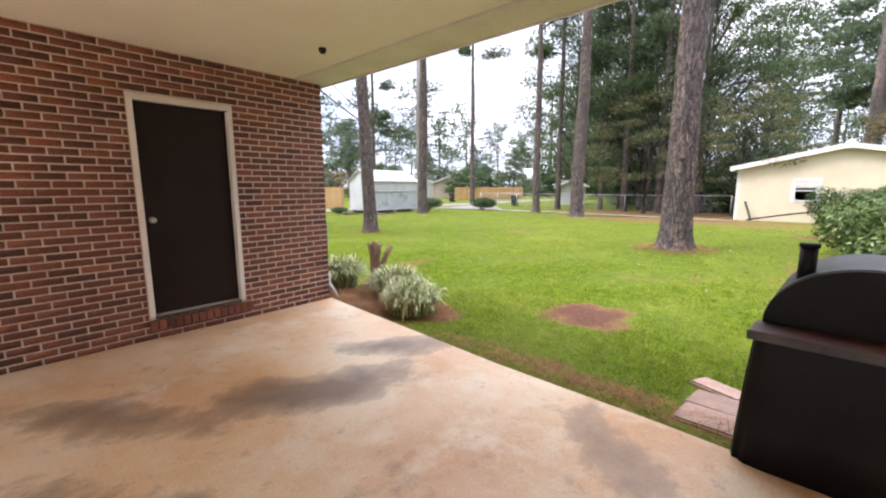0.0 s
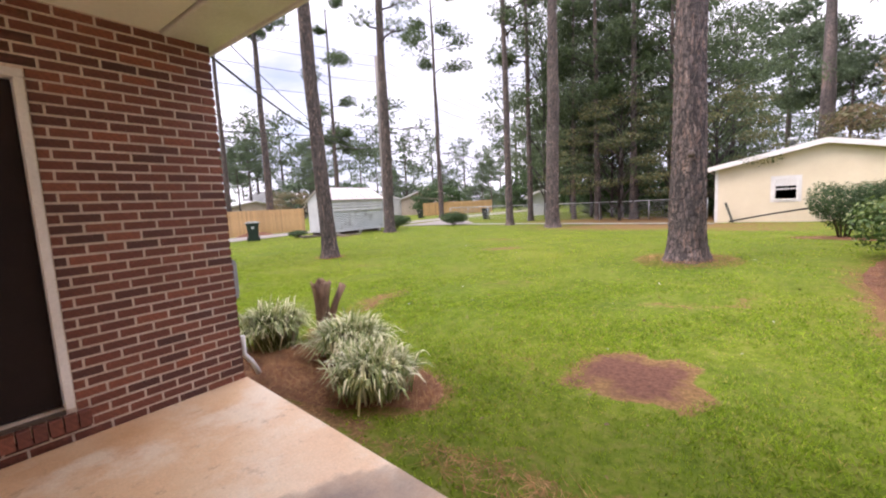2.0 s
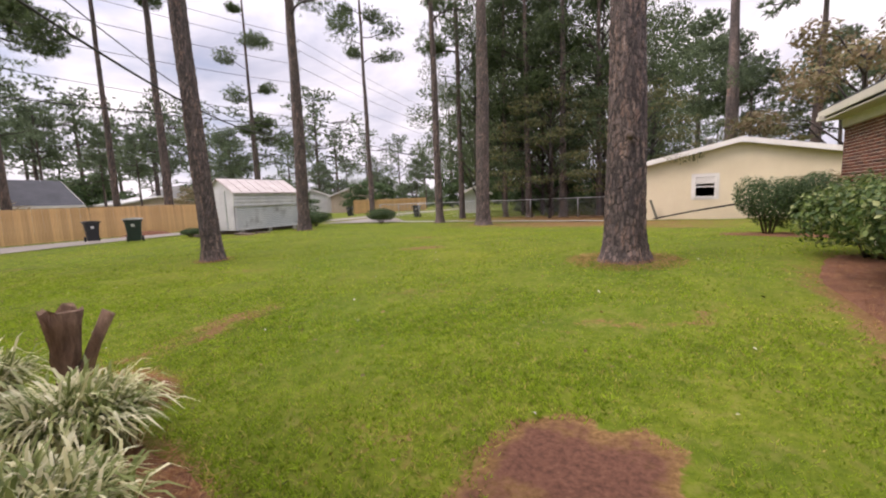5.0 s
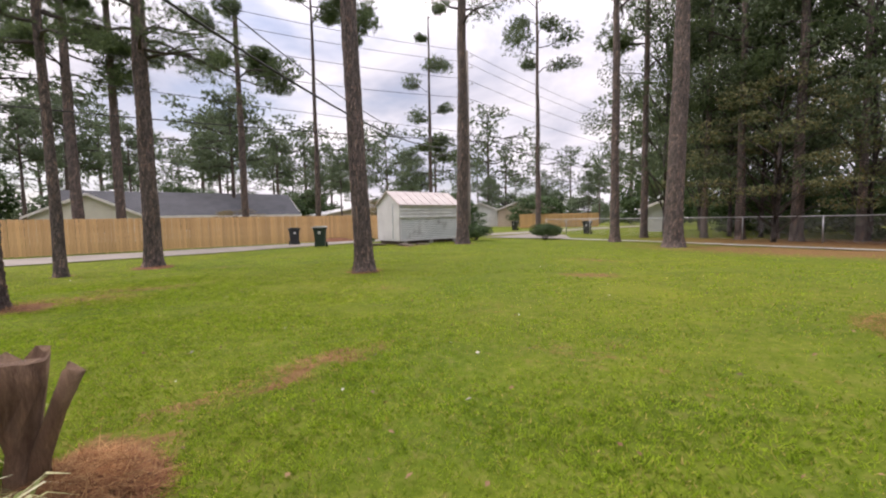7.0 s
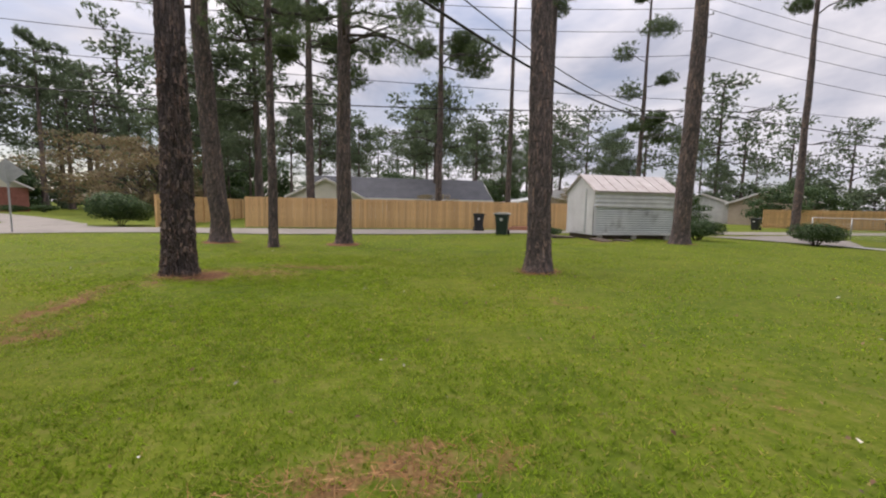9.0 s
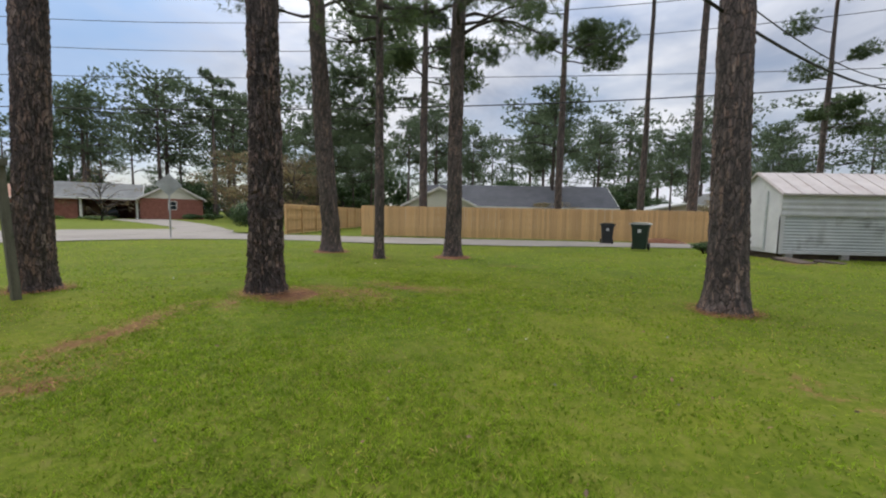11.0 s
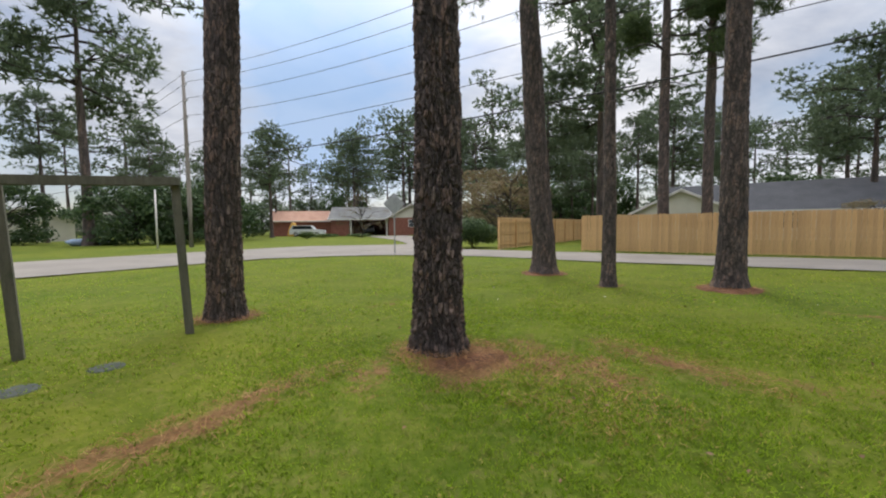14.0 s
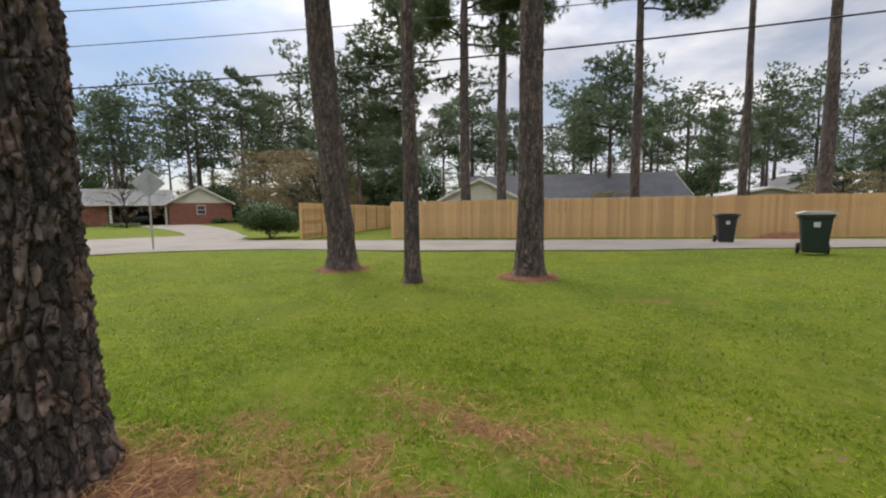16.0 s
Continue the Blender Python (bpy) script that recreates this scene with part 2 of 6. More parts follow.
def lawn_mat():
    m, nt, bsdf = nodes_of("lawn")
    pos = nt.nodes.new("ShaderNodeNewGeometry").outputs["Position"]
    wob = nt.nodes.new("ShaderNodeTexNoise")
    wob.inputs["Scale"].default_value, wob.inputs["Detail"].default_value = 2.2, 5.0
    nt.links.new(pos, wob.inputs["Vector"])
    sub = nt.nodes.new("ShaderNodeVectorMath")
    sub.operation = "SUBTRACT"
    sub.inputs[1].default_value = (0.5, 0.5, 0.5)
    nt.links.new(wob.outputs["Color"], sub.inputs[0])
    sc = nt.nodes.new("ShaderNodeVectorMath")
    sc.operation = "SCALE"
    sc.inputs["Scale"].default_value = 0.9
    nt.links.new(sub.outputs[0], sc.inputs[0])
    add = nt.nodes.new("ShaderNodeVectorMath")
    nt.links.new(pos, add.inputs[0])
    nt.links.new(sc.outputs[0], add.inputs[1])
    spots = PATCHES + [(x, y, 0.34, 0.32, 0, 0.9) for x, y in TREES.values()]
    total = soft_spots(nt, add.outputs[0], spots)
    fine = noise_fac(nt, pos, 26.0, 6.0, 0.7)
    mid = noise_fac(nt, pos, 1.3, 5.0, 0.6)
    wide = noise_fac(nt, pos, 0.22, 3.0, 0.5)
    green = ramp(nt, fine, [(0.25, (0.072, 0.102, 0.010)), (0.5, (0.102, 0.138, 0.013)), (0.75, (0.148, 0.180, 0.022))])
    green = mix(nt, 1.0, green, ramp(nt, mid, [(0.3, (0.72, 0.78, 0.7)), (0.7, (1.2, 1.12, 1.1))]), "MULTIPLY")
    green = mix(nt, 1.0, green, ramp(nt, wide, [(0.35, (0.85, 0.92, 0.8)), (0.65, (1.18, 1.06, 1.0))]), "MULTIPLY")
    thatch = noise_fac(nt, pos, 9.0, 6.0, 0.7)
    green = mix(nt, ramp(nt, thatch, [(0.48, (0, 0, 0)), (0.70, (0.6, 0.6, 0.6))]), green, (0.135, 0.115, 0.042))
    green = mix(nt, 1.0, green, ramp(nt, thatch, [(0.3, (0.66, 0.72, 0.66)), (0.6, (1.12, 1.1, 1.08))]), "MULTIPLY")
    straw = ramp(nt, fine, [(0.3, (0.080, 0.042, 0.018)), (0.5, (0.155, 0.090, 0.036)), (0.75, (0.27, 0.18, 0.078))])
    mids = noise_fac(nt, pos, 5.5, 5.0, 0.65)
    rough_edge = mathn(nt, "ADD", mathn(nt, "MULTIPLY", mathn(nt, "SUBTRACT", fine, 0.5), 1.2), mathn(nt, "MULTIPLY", mathn(nt, "SUBTRACT", mids, 0.5), 1.5))
    broken = mathn(nt, "ADD", total, rough_edge)
    fac = ramp(nt, broken, [(0.34, (0, 0, 0)), (0.66, (1, 1, 1))])
    soil = ramp(nt, fine, [(0.3, (0.055, 0.026, 0.018)), (0.7, (0.155, 0.075, 0.048))])
    straw = mix(nt, ramp(nt, mathn(nt, "MULTIPLY", broken, 0.5), [(0.48, (0, 0, 0)), (0.75, (1, 1, 1))]), straw, soil)
    nt.links.new(mix(nt, fac, green, straw), bsdf.inputs["Base Color"])
    bsdf.inputs["Roughness"].default_value, bsdf.inputs["Specular IOR Level"].default_value = 0.95, 0.1
    bump(nt, bsdf, mathn(nt, "ADD", fine, thatch), 0.5, 0.016)
    return m


# broad water stains of the slab: x, y, half length, half width, turn, strength
STAINS = [(-3.1, 0.55, 0.8, 0.26, 38, 0.62), (-2.55, 1.5, 0.7, 0.3, 62, 0.85), (-2.75, 2.45, 0.55, 0.2, 50, 0.7), (-2.2, 0.35, 0.7, 0.22, 30, 0.4), (-0.7, 2.3, 0.9, 0.2, 150, 0.35), (-3.9, -0.6, 0.9, 0.3, 30, 0.35)]


def slab_mat():
    m, nt, bsdf = nodes_of("stained_concrete")
    pos = nt.nodes.new("ShaderNodeNewGeometry").outputs["Position"]
    a = noise_fac(nt, pos, 0.85, 6.0, 0.6)
    b = noise_fac(nt, pos, 2.1, 8.0, 0.66)
    c = noise_fac(nt, pos, 70.0, 5.0, 0.7)
    d = noise_fac(nt, pos, 1.5, 8.0, 0.64, (1.2, 0.9, 1))
    e = noise_fac(nt, pos, 9.0, 6.0, 0.7)
    col = ramp(nt, a, [(0.34, (0.56, 0.32, 0.155)), (0.5, (0.66, 0.45, 0.265)), (0.64, (0.72, 0.57, 0.385))])
    col = mix(nt, ramp(nt, b, [(0.49, (0, 0, 0)), (0.62, (0.8, 0.8, 0.8))]), col, (0.72, 0.605, 0.45))
    damp = mathn(nt, "ADD", mathn(nt, "MULTIPLY", soft_spots(nt, pos, STAINS), 0.42), mathn(nt, "SUBTRACT", d, 0.10))
    col = mix(nt, ramp(nt, damp, [(0.52, (0, 0, 0)), (0.60, (0.45, 0.45, 0.45)), (0.84, (0.9, 0.9, 0.9))]), col, (0.17, 0.118, 0.085))
    col = mix(nt, ramp(nt, e, [(0.58, (0, 0, 0)), (0.70, (0.5, 0.5, 0.5))]), col, (0.30, 0.19, 0.12))
    col = mix(nt, 1.0, col, ramp(nt, c, [(0.3, (0.86, 0.86, 0.86)), (0.7, (1.08, 1.08, 1.08))]), "MULTIPLY")
    nt.links.new(col, bsdf.inputs["Base Color"])
    nt.links.new(ramp(nt, b, [(0.35, (0.30,) * 3), (0.65, (0.62,) * 3)]), bsdf.inputs["Roughness"])
    bump(nt, bsdf, mathn(nt, "ADD", c, mathn(nt, "MULTIPLY", e, 1.5)), 0.25, 0.003)
    return m


def glass_mat(name, tint):
    m, nt, bsdf = nodes_of(name)
    bsdf.inputs["Base Color"].default_value = (*tint, 1)
    bsdf.inputs["Roughness"].default_value = 0.05
    bsdf.inputs["Specular IOR Level"].default_value = 0.6
    return m


M = {
    "lawn": lawn_mat(), "slab": slab_mat(), "brick": brick_mat("red_brick", "object"), "brick_mass": brick_mat("red_brick_mass", "island"), "bark": bark_mat(),
    "mortar": surface("mortar", (0.54, 0.44, 0.35), (0.68, 0.57, 0.47), 4, 80, 0.95),
    "ceiling": surface("painted_ceiling", (0.80, 0.74, 0.65), (0.86, 0.82, 0.75), 1.0, 40, 0.7, relief=0.05, grain=0.05),
    "trim": surface("white_trim", (0.62, 0.58, 0.53), (0.76, 0.73, 0.69), 2.0, 50, 0.6, relief=0.12, vary="object", amount=0.05, grain=0.1),
    "door": surface("dark_door", (0.012, 0.0075, 0.0065), (0.02, 0.0125, 0.011), 2.0, 30, 0.55, relief=0.08, grain=0.1),
    "chrome": surface("brushed_knob", (0.6, 0.58, 0.55), (0.75, 0.73, 0.7), 5, 90, 0.3, 1.0),
    "black": surface("black_paint", (0.004, 0.004, 0.0045), (0.010, 0.010, 0.011), 3.0, 50, 0.5, relief=0.12, stain=(4.0, (0.03, 0.016, 0.012), 0.66, 0.85)),
    "rust": surface("rusted_shelf", (0.04, 0.02, 0.016), (0.14, 0.05, 0.035), 6.0, 60, 0.5, 0.2),
    # grill metal is dark; the lid's highlight is put into this grey
    "lidgrey": surface("grill_highlight_grey", (0.03, 0.03, 0.033), (0.09, 0.09, 0.095), 4.0, 60, 0.38, 0.2),
    "paver": surface("pink_paver", (0.36, 0.22, 0.165), (0.55, 0.39, 0.31), 4.0, 70, 0.9, vary="object", amount=0.2, stain=(5.0, (0.17, 0.12, 0.10), 0.55, 0.8)),
    "straw": leafy("pine_straw", [(0.0, (0.13, 0.054, 0.025)), (0.5, (0.265, 0.125, 0.058)), (1.0, (0.42, 0.265, 0.13))], 0.8, 0.0, 3.0, 0.1),
    "mulch": surface("pine_straw_bed", (0.125, 0.051, 0.026), (0.255, 0.110, 0.054), 5.0, 70, 0.95, relief=0.9, depth=0.03),
    "grass": leafy("grass_blades", [(0.0, (0.090, 0.150, 0.012)), (0.25, (0.182, 0.280, 0.020)), (0.6, (0.236, 0.345, 0.026)), (0.88, (0.280, 0.375, 0.038)), (0.95, (0.38, 0.34, 0.09)), (1.0, (0.44, 0.36, 0.14))], 0.8, 0.5, 5.0, 0.05),
    "lily": leafy("variegated_blades", [(0.0, (0.15, 0.195, 0.055)), (0.4, (0.31, 0.36, 0.14)), (0.65, (0.61, 0.60, 0.35)), (1.0, (0.80, 0.77, 0.56))], 0.5, 0.3, 2.0),
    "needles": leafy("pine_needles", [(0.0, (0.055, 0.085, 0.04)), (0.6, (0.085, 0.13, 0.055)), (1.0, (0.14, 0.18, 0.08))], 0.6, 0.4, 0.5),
    # distance haze is put into this paler foliage colour
    "far_hazed": leafy("hazed_far_foliage", [(0.0, (0.085, 0.122, 0.075)), (0.6, (0.125, 0.170, 0.100)), (1.0, (0.18, 0.225, 0.135))], 0.7, 0.42, 0.3),
    "leaf_dark": leafy("dark_oak_leaves", [(0.0, (0.065, 0.092, 0.052)), (0.6, (0.098, 0.136, 0.070)), (1.0, (0.13, 0.168, 0.085))], 0.7, 0.5, 0.4),
    "leaf_gold": leafy("yellowing_leaves", [(0.0, (0.075, 0.095, 0.042)), (0.6, (0.125, 0.135, 0.060)), (1.0, (0.205, 0.175, 0.078))], 0.6, 0.45, 0.4),
    "leaf_brown": leafy("browning_leaves", [(0.0, (0.15, 0.112, 0.068)), (0.6, (0.215, 0.165, 0.095)), (1.0, (0.18, 0.18, 0.09))], 0.7, 0.4, 0.4),
    "leaf_shrub": leafy("glossy_shrub_leaves", [(0.0, (0.030, 0.062, 0.018)), (0.5, (0.075, 0.130, 0.032)), (0.85, (0.16, 0.22, 0.06)), (1.0, (0.34, 0.37, 0.17))], 0.45, 0.3, 2.0),
    "leaf_ball": leafy("clipped_shrub_leaves", [(0.0, (0.03, 0.06, 0.022)), (0.6, (0.055, 0.10, 0.035)), (1.0, (0.10, 0.15, 0.055))], 0.55, 0.35, 2.0),
    "twig": surface("twig_wood", (0.05, 0.035, 0.025), (0.11, 0.08, 0.06), 6.0, 50, 0.9),
    "road": surface("pale_asphalt", (0.165, 0.145, 0.122), (0.24, 0.212, 0.180), 0.5, 40, 0.9, relief=0.3, stain=(0.9, (0.15, 0.125, 0.10), 0.58, 0.8), grain=0.1),
    "cedar": surface("new_fence_wood", (0.54, 0.32, 0.13), (0.68, 0.44, 0.21), 2.0, 40, 0.75, stretch=(4, 4, 0.5), vary="object", amount=0.14),
    "greywood": surface("weathered_wood", (0.085, 0.085, 0.062), (0.17, 0.16, 0.12), 2.5, 40, 0.9, stretch=(5, 5, 0.6), relief=0.6, stain=(4.0, (0.06, 0.08, 0.04), 0.55, 0.75)),
    "stump": surface("old_stump_wood", (0.14, 0.080, 0.050), (0.35, 0.225, 0.145), 5.0, 36, 0.9, stretch=(4, 4, 0.5), relief=0.9, depth=0.02),
    "tin": surface("white_shed_metal", (0.52, 0.52, 0.52), (0.66, 0.66, 0.65), 1.5, 30, 0.5, 0.1, relief=0.1, stain=(2.0, (0.33, 0.31, 0.29), 0.6, 0.85), grain=0.1),
    "tin_roof": surface("faded_shed_roof", (0.41, 0.355, 0.33), (0.55, 0.50, 0.47), 1.2, 30, 0.6, 0.1, relief=0.15, stain=(2.0, (0.36, 0.29, 0.26), 0.55, 0.8), grain=0.1),
    "tin_grey": surface("grey_shed_siding", (0.46, 0.49, 0.49), (0.58, 0.60, 0.59), 1.2, 30, 0.6, 0.1, relief=0.12, stain=(1.4, (0.20, 0.19, 0.18), 0.55, 0.8), grain=0.1),
    "bin": surface("dark_green_plastic", (0.010, 0.024, 0.020), (0.018, 0.038, 0.030), 3.0, 60, 0.5, relief=0.1),
    "bin_lid": surface("dusty_bin_lid", (0.34, 0.335, 0.32), (0.60, 0.58, 0.55), 4.0, 50, 0.6),
    "bin_dark": surface("charcoal_plastic", (0.014, 0.016, 0.018), (0.025, 0.028, 0.03), 3.0, 60, 0.5, relief=0.1),
    "yellow": surface("pale_yellow_siding", (0.66, 0.56, 0.39), (0.75, 0.65, 0.47), 0.7, 30, 0.6, relief=0.06, grain=0.1),
    "cream": surface("cream_siding", (0.55, 0.52, 0.42), (0.66, 0.62, 0.52), 0.7, 30, 0.7, relief=0.06, grain=0.1),
    "tan": surface("tan_wall", (0.42, 0.32, 0.24), (0.52, 0.42, 0.33), 0.7, 30, 0.7),
    "farbrick": surface("far_brick_wall", (0.20, 0.075, 0.05), (0.30, 0.12, 0.085), 3.0, 12, 0.9),
    "shingle": surface("charcoal_shingles", (0.040, 0.043, 0.050), (0.066, 0.068, 0.076), 0.8, 14, 0.9, relief=0.4, depth=0.02),
    "shingle_grey": surface("grey_shingles", (0.17, 0.17, 0.16), (0.25, 0.25, 0.235), 0.8, 14, 0.9, relief=0.4, depth=0.02),
    "shingle_red": surface("reddish_shingles", (0.36, 0.19, 0.125), (0.46, 0.27, 0.19), 0.8, 14, 0.9, relief=0.4, depth=0.02),
    "pane": glass_mat("window_glass", (0.02, 0.024, 0.028)),
    "dark": surface("dark_interior", (0.010, 0.010, 0.011), (0.02, 0.02, 0.02), 2, 20, 0.9),
    "galv": surface("galvanised_steel", (0.38, 0.39, 0.40), (0.52, 0.53, 0.54), 3, 60, 0.45, 0.7),
    "box_grey": surface("grey_electric_box", (0.30, 0.31, 0.33), (0.40, 0.41, 0.43), 3, 60, 0.5, 0.2),
    "pole": surface("utility_pole_wood", (0.20, 0.175, 0.15), (0.32, 0.285, 0.25), 2.0, 30, 0.9, stretch=(4, 4, 0.4), relief=0.5),
    "wire": surface("black_cable", (0.012, 0.012, 0.013), (0.02, 0.02, 0.022), 3, 40, 0.6),
    "carwhite": surface("white_car_paint", (0.62, 0.63, 0.64), (0.70, 0.71, 0.72), 2, 30, 0.25, relief=0.02),
    "cardark": surface("dark_car_paint", (0.02, 0.022, 0.028), (0.03, 0.032, 0.04), 2, 30, 0.25, relief=0.02),
    "tyre": surface("tyre_rubber", (0.012, 0.012, 0.012), (0.025, 0.025, 0.025), 3, 60, 0.9),
    "tarp": surface("orange_tarp", (0.55, 0.30, 0.03), (0.68, 0.40, 0.06), 2, 30, 0.6),
    "blue": surface("pale_blue_plastic", (0.25, 0.36, 0.55), (0.40, 0.50, 0.66), 2, 30, 0.5),
    "concrete": surface("grey_concrete", (0.27, 0.255, 0.235), (0.38, 0.365, 0.34), 2, 50, 0.9, stain=(3.0, (0.16, 0.14, 0.11), 0.55, 0.8)),
    "lid": surface("septic_lid", (0.045, 0.055, 0.04), (0.09, 0.10, 0.08), 4, 50, 0.97),
    "litter": leafy("fallen_leaves", [(0.0, (0.10, 0.05, 0.03)), (0.5, (0.25, 0.16, 0.09)), (0.85, (0.05, 0.04, 0.03)), (1.0, (0.65, 0.62, 0.55))], 0.8, 0.0, 3.0),
}

for k in ("door", "black"):
    M[k].node_tree.nodes["Principled BSDF"].inputs["Specular IOR Level"].default_value = 0.2

# ---- geometry helpers ----
def tri_mesh(name, V, F, mat, smooth=False):
    V, F = np.asarray(V, np.float32).reshape(-1, 3), np.asarray(F, np.int32)
    k = F.shape[1]
    me = bpy.data.meshes.new(name)
    me.vertices.add(len(V))
    me.vertices.foreach_set("co", V.ravel())
    me.loops.add(F.size)
    me.loops.foreach_set("vertex_index", F.ravel())
    me.polygons.add(len(F))
    me.polygons.foreach_set("loop_start", np.arange(0, F.size, k, dtype=np.int32))
    me.update(calc_edges=True)
    me.materials.append(mat)
    if smooth:
        me.polygons.foreach_set("use_smooth", np.ones(len(F), bool))
    return me


def put(name, me, parent=None, label=""):
    ob = new(name, me)
    ob.parent = parent
    if label:
        ob["label"] = label
    return ob


def part(name, bm, mat, parent, label=""):
    me = bpy.data.meshes.new(name)
    bm.to_mesh(me)
    bm.free()
    me.materials.append(mat)
    return put(name, me, parent, label)


def thing(name, m, label, category, group="", kind=""):
    ob = new(name)
    ob.matrix_world = m
    return tagged(ob, label, category, group, kind)


def box(x0, x1, y0, y1, z0, z1, bevel=0.0, bm=None):
    own = bm is None
    bm = bmesh.new() if own else bm
    vs = bmesh.ops.create_cube(bm, size=1.0)["verts"]
    bmesh.ops.scale(bm, vec=(x1 - x0, y1 - y0, z1 - z0), verts=vs)
    bmesh.ops.translate(bm, vec=((x0 + x1) / 2, (y0 + y1) / 2, (z0 + z1) / 2), verts=vs)
    if bevel and own:
        bmesh.ops.bevel(bm, geom=bm.edges[:], offset=bevel, segments=2, affect="EDGES")
    return bm


def tube(pts, radii, n=8, bm=None, caps=True):
    """A round bar along the points."""
    bm = bm or bmesh.new()
    rings = []
    for i, (p, r) in enumerate(zip(pts, radii)):
        d = (Vector(pts[min(i + 1, len(pts) - 1)]) - Vector(pts[max(i - 1, 0)])).normalized()
        q = d.to_track_quat("Z", "Y")
        rings.append([bm.verts.new(Vector(p) + q @ Vector((r * math.cos(a), r * math.sin(a), 0))) for a in [2 * math.pi * k / n for k in range(n)]])
    for a, b in zip(rings, rings[1:]):
        for k in range(n):
            f = bm.faces.new((a[k], a[(k + 1) % n], b[(k + 1) % n], b[k]))
            f.smooth = True
    if caps:
        bm.faces.new(rings[0][::-1])
        bm.faces.new(rings[-1])
    return bm


def prism(outline, y0, y1):
    """The outline in x and z, carried from y0 to y1."""
    bm = bmesh.new()
    a = [bm.verts.new((x, y0, z)) for x, z in outline]
    b = [bm.verts.new((x, y1, z)) for x, z in outline]
    bm.faces.new(a)
    bm.faces.new(b[::-1])
    for i in range(len(a)):
        j = (i + 1) % len(a)
        bm.faces.new((a[j], a[i], b[i], b[j]))
    bmesh.ops.recalc_face_normals(bm, faces=bm.faces[:])
    return bm


def hump(x, y, cx, cy, sx, sy, h):
    return h * np.exp(-((x - cx) / sx) ** 2 - ((y - cy) / sy) ** 2)


def gz(x, y):
    """Height of the ground."""
    x, y = np.asarray(x, float), np.asarray(y, float)
    z = -0.07 + hump(x, y, -1, 12.5, 7, 5, 0.27) + hump(x, y, -17.5, 16.5, 6, 6, 0.23) + hump(x, y, -19, 4, 7, 6, -0.07) + hump(x, y, -12, 2, 3, 4, 0.03)
    z = z + hump(x, y, -1.5, 2.3, 5.5, 1.3, 0.13) + hump(x, y, 1.5, 24, 7, 5, 0.06)
    return z - 0.05 * (1 - np.tanh((x + 28) / 2.4))


def g(x, y):
    return float(gz(x, y))


# ---- ground ----
def axis_steps(lo, hi, step, far, grow=1.35):
    mid = list(np.arange(lo, hi + 1e-6, step))
    out, d = [mid[-1]], step
    while out[-1] < far:
        d *= grow
        out.append(out[-1] + d)
    back, d = [mid[0]], step
    while back[-1] > -far:
        d *= grow
        back.append(back[-1] - d)
    return np.array(back[1:][::-1] + mid + out[1:])


def sheet(name, xs, ys, zfun, mat):
    X, Y = np.meshgrid(xs, ys)
    Z = zfun(X, Y)
    n, k = len(xs), len(ys)
    idx = np.arange(n * k).reshape(k, n)
    F = np.stack([idx[:-1, :-1], idx[:-1, 1:], idx[1:, 1:], idx[1:, :-1]], -1).reshape(-1, 4)
    return tri_mesh(name, np.stack([X, Y, Z], -1), F, mat, True)


gx, gy = axis_steps(-36, 8, 0.4, 700), axis_steps(-22, 32, 0.4, 700)
ground = put("ground", sheet("ground", gx, gy, lambda x, y: gz(x, y) + 0.012 * np.sin(x * 2.1 + np.sin(y * 1.3)) * np.cos(y * 1.7), M["lawn"]))
tagged(ground, "mown green lawn with bare straw-strewn patches", "lawn", kind="structure")


def strip(name, left, right, lift, mat, label, cat):
    """A paved band between two edges, laid on the ground."""
    bm = bmesh.new()
    rows = []
    for (x0, y0), (x1, y1) in zip(left, right):
        row = []
        for k in range(7):
            x, y = x0 + (x1 - x0) * k / 6, y0 + (y1 - y0) * k / 6
            row.append(bm.verts.new((x, y, g(x, y) + lift)))
        rows.append(row)
    for a, b in zip(rows, rows[1:]):
        for k in range(6):
            bm.faces.new((a[k], a[k + 1], b[k + 1], b[k]))
    bmesh.ops.recalc_face_normals(bm, faces=bm.faces[:])
    return tagged(part(name, bm, mat, None), label, cat, kind="structure")


ys = list(np.arange(-10.5, 62, 1.5))
near = [(-24.0 + 5.2 * max(0.0, (-3.2 - y) / 7.3) ** 2.2 + 0.12 * math.sin(y * 0.9) - (0.9 if y > 14 else 0) * min(1, (y - 14) / 6), y) for y in ys]
strip("road", near, [(-29.0 - 4.5 * max(0.0, (-6.5 - y) / 4.0) ** 2, y) for y in ys], 0.03, M["road"], "pale worn asphalt lane beside the lawn", "road")
xs_ = [70, 50, 30, 10, 0, -6, -10, -14, -18.8, -22, -25, -28, -31, -33.5]
strip("road", [(x, -10.5) for x in xs_], [(x, -18.7 + max(0, (-29 - x)) * 0.9) for x in xs_], 0.034, M["road"], "pale worn asphalt street at the corner", "road")
strip("driveway", [(-33.2, -10.6), (-38, -14.5), (-44, -20), (-52, -28), (-58, -35)], [(-33.2, -14.5), (-37, -18.2), (-42, -24), (-48, -32), (-53, -39)], 0.036, M["road"], "pale worn driveway to the brick house", "driveway")
strip("driveway", [(-22.6, 24.0), (-21.0, 24.4), (-17, 25.2)], [(-24, 32), (-20, 30), (-17, 26.2)], 0.038, M["road"], "pale gravel drive behind the shed", "driveway")
strip("footpath", [(-17, 25.0), (-12, 25.2), (-7, 24.4), (-2.4, 23.5)], [(-17, 26.0), (-12, 25.8), (-7, 25.0), (-2.4, 24.0)], 0.03, M["concrete"], "narrow pale path along the trees", "path")


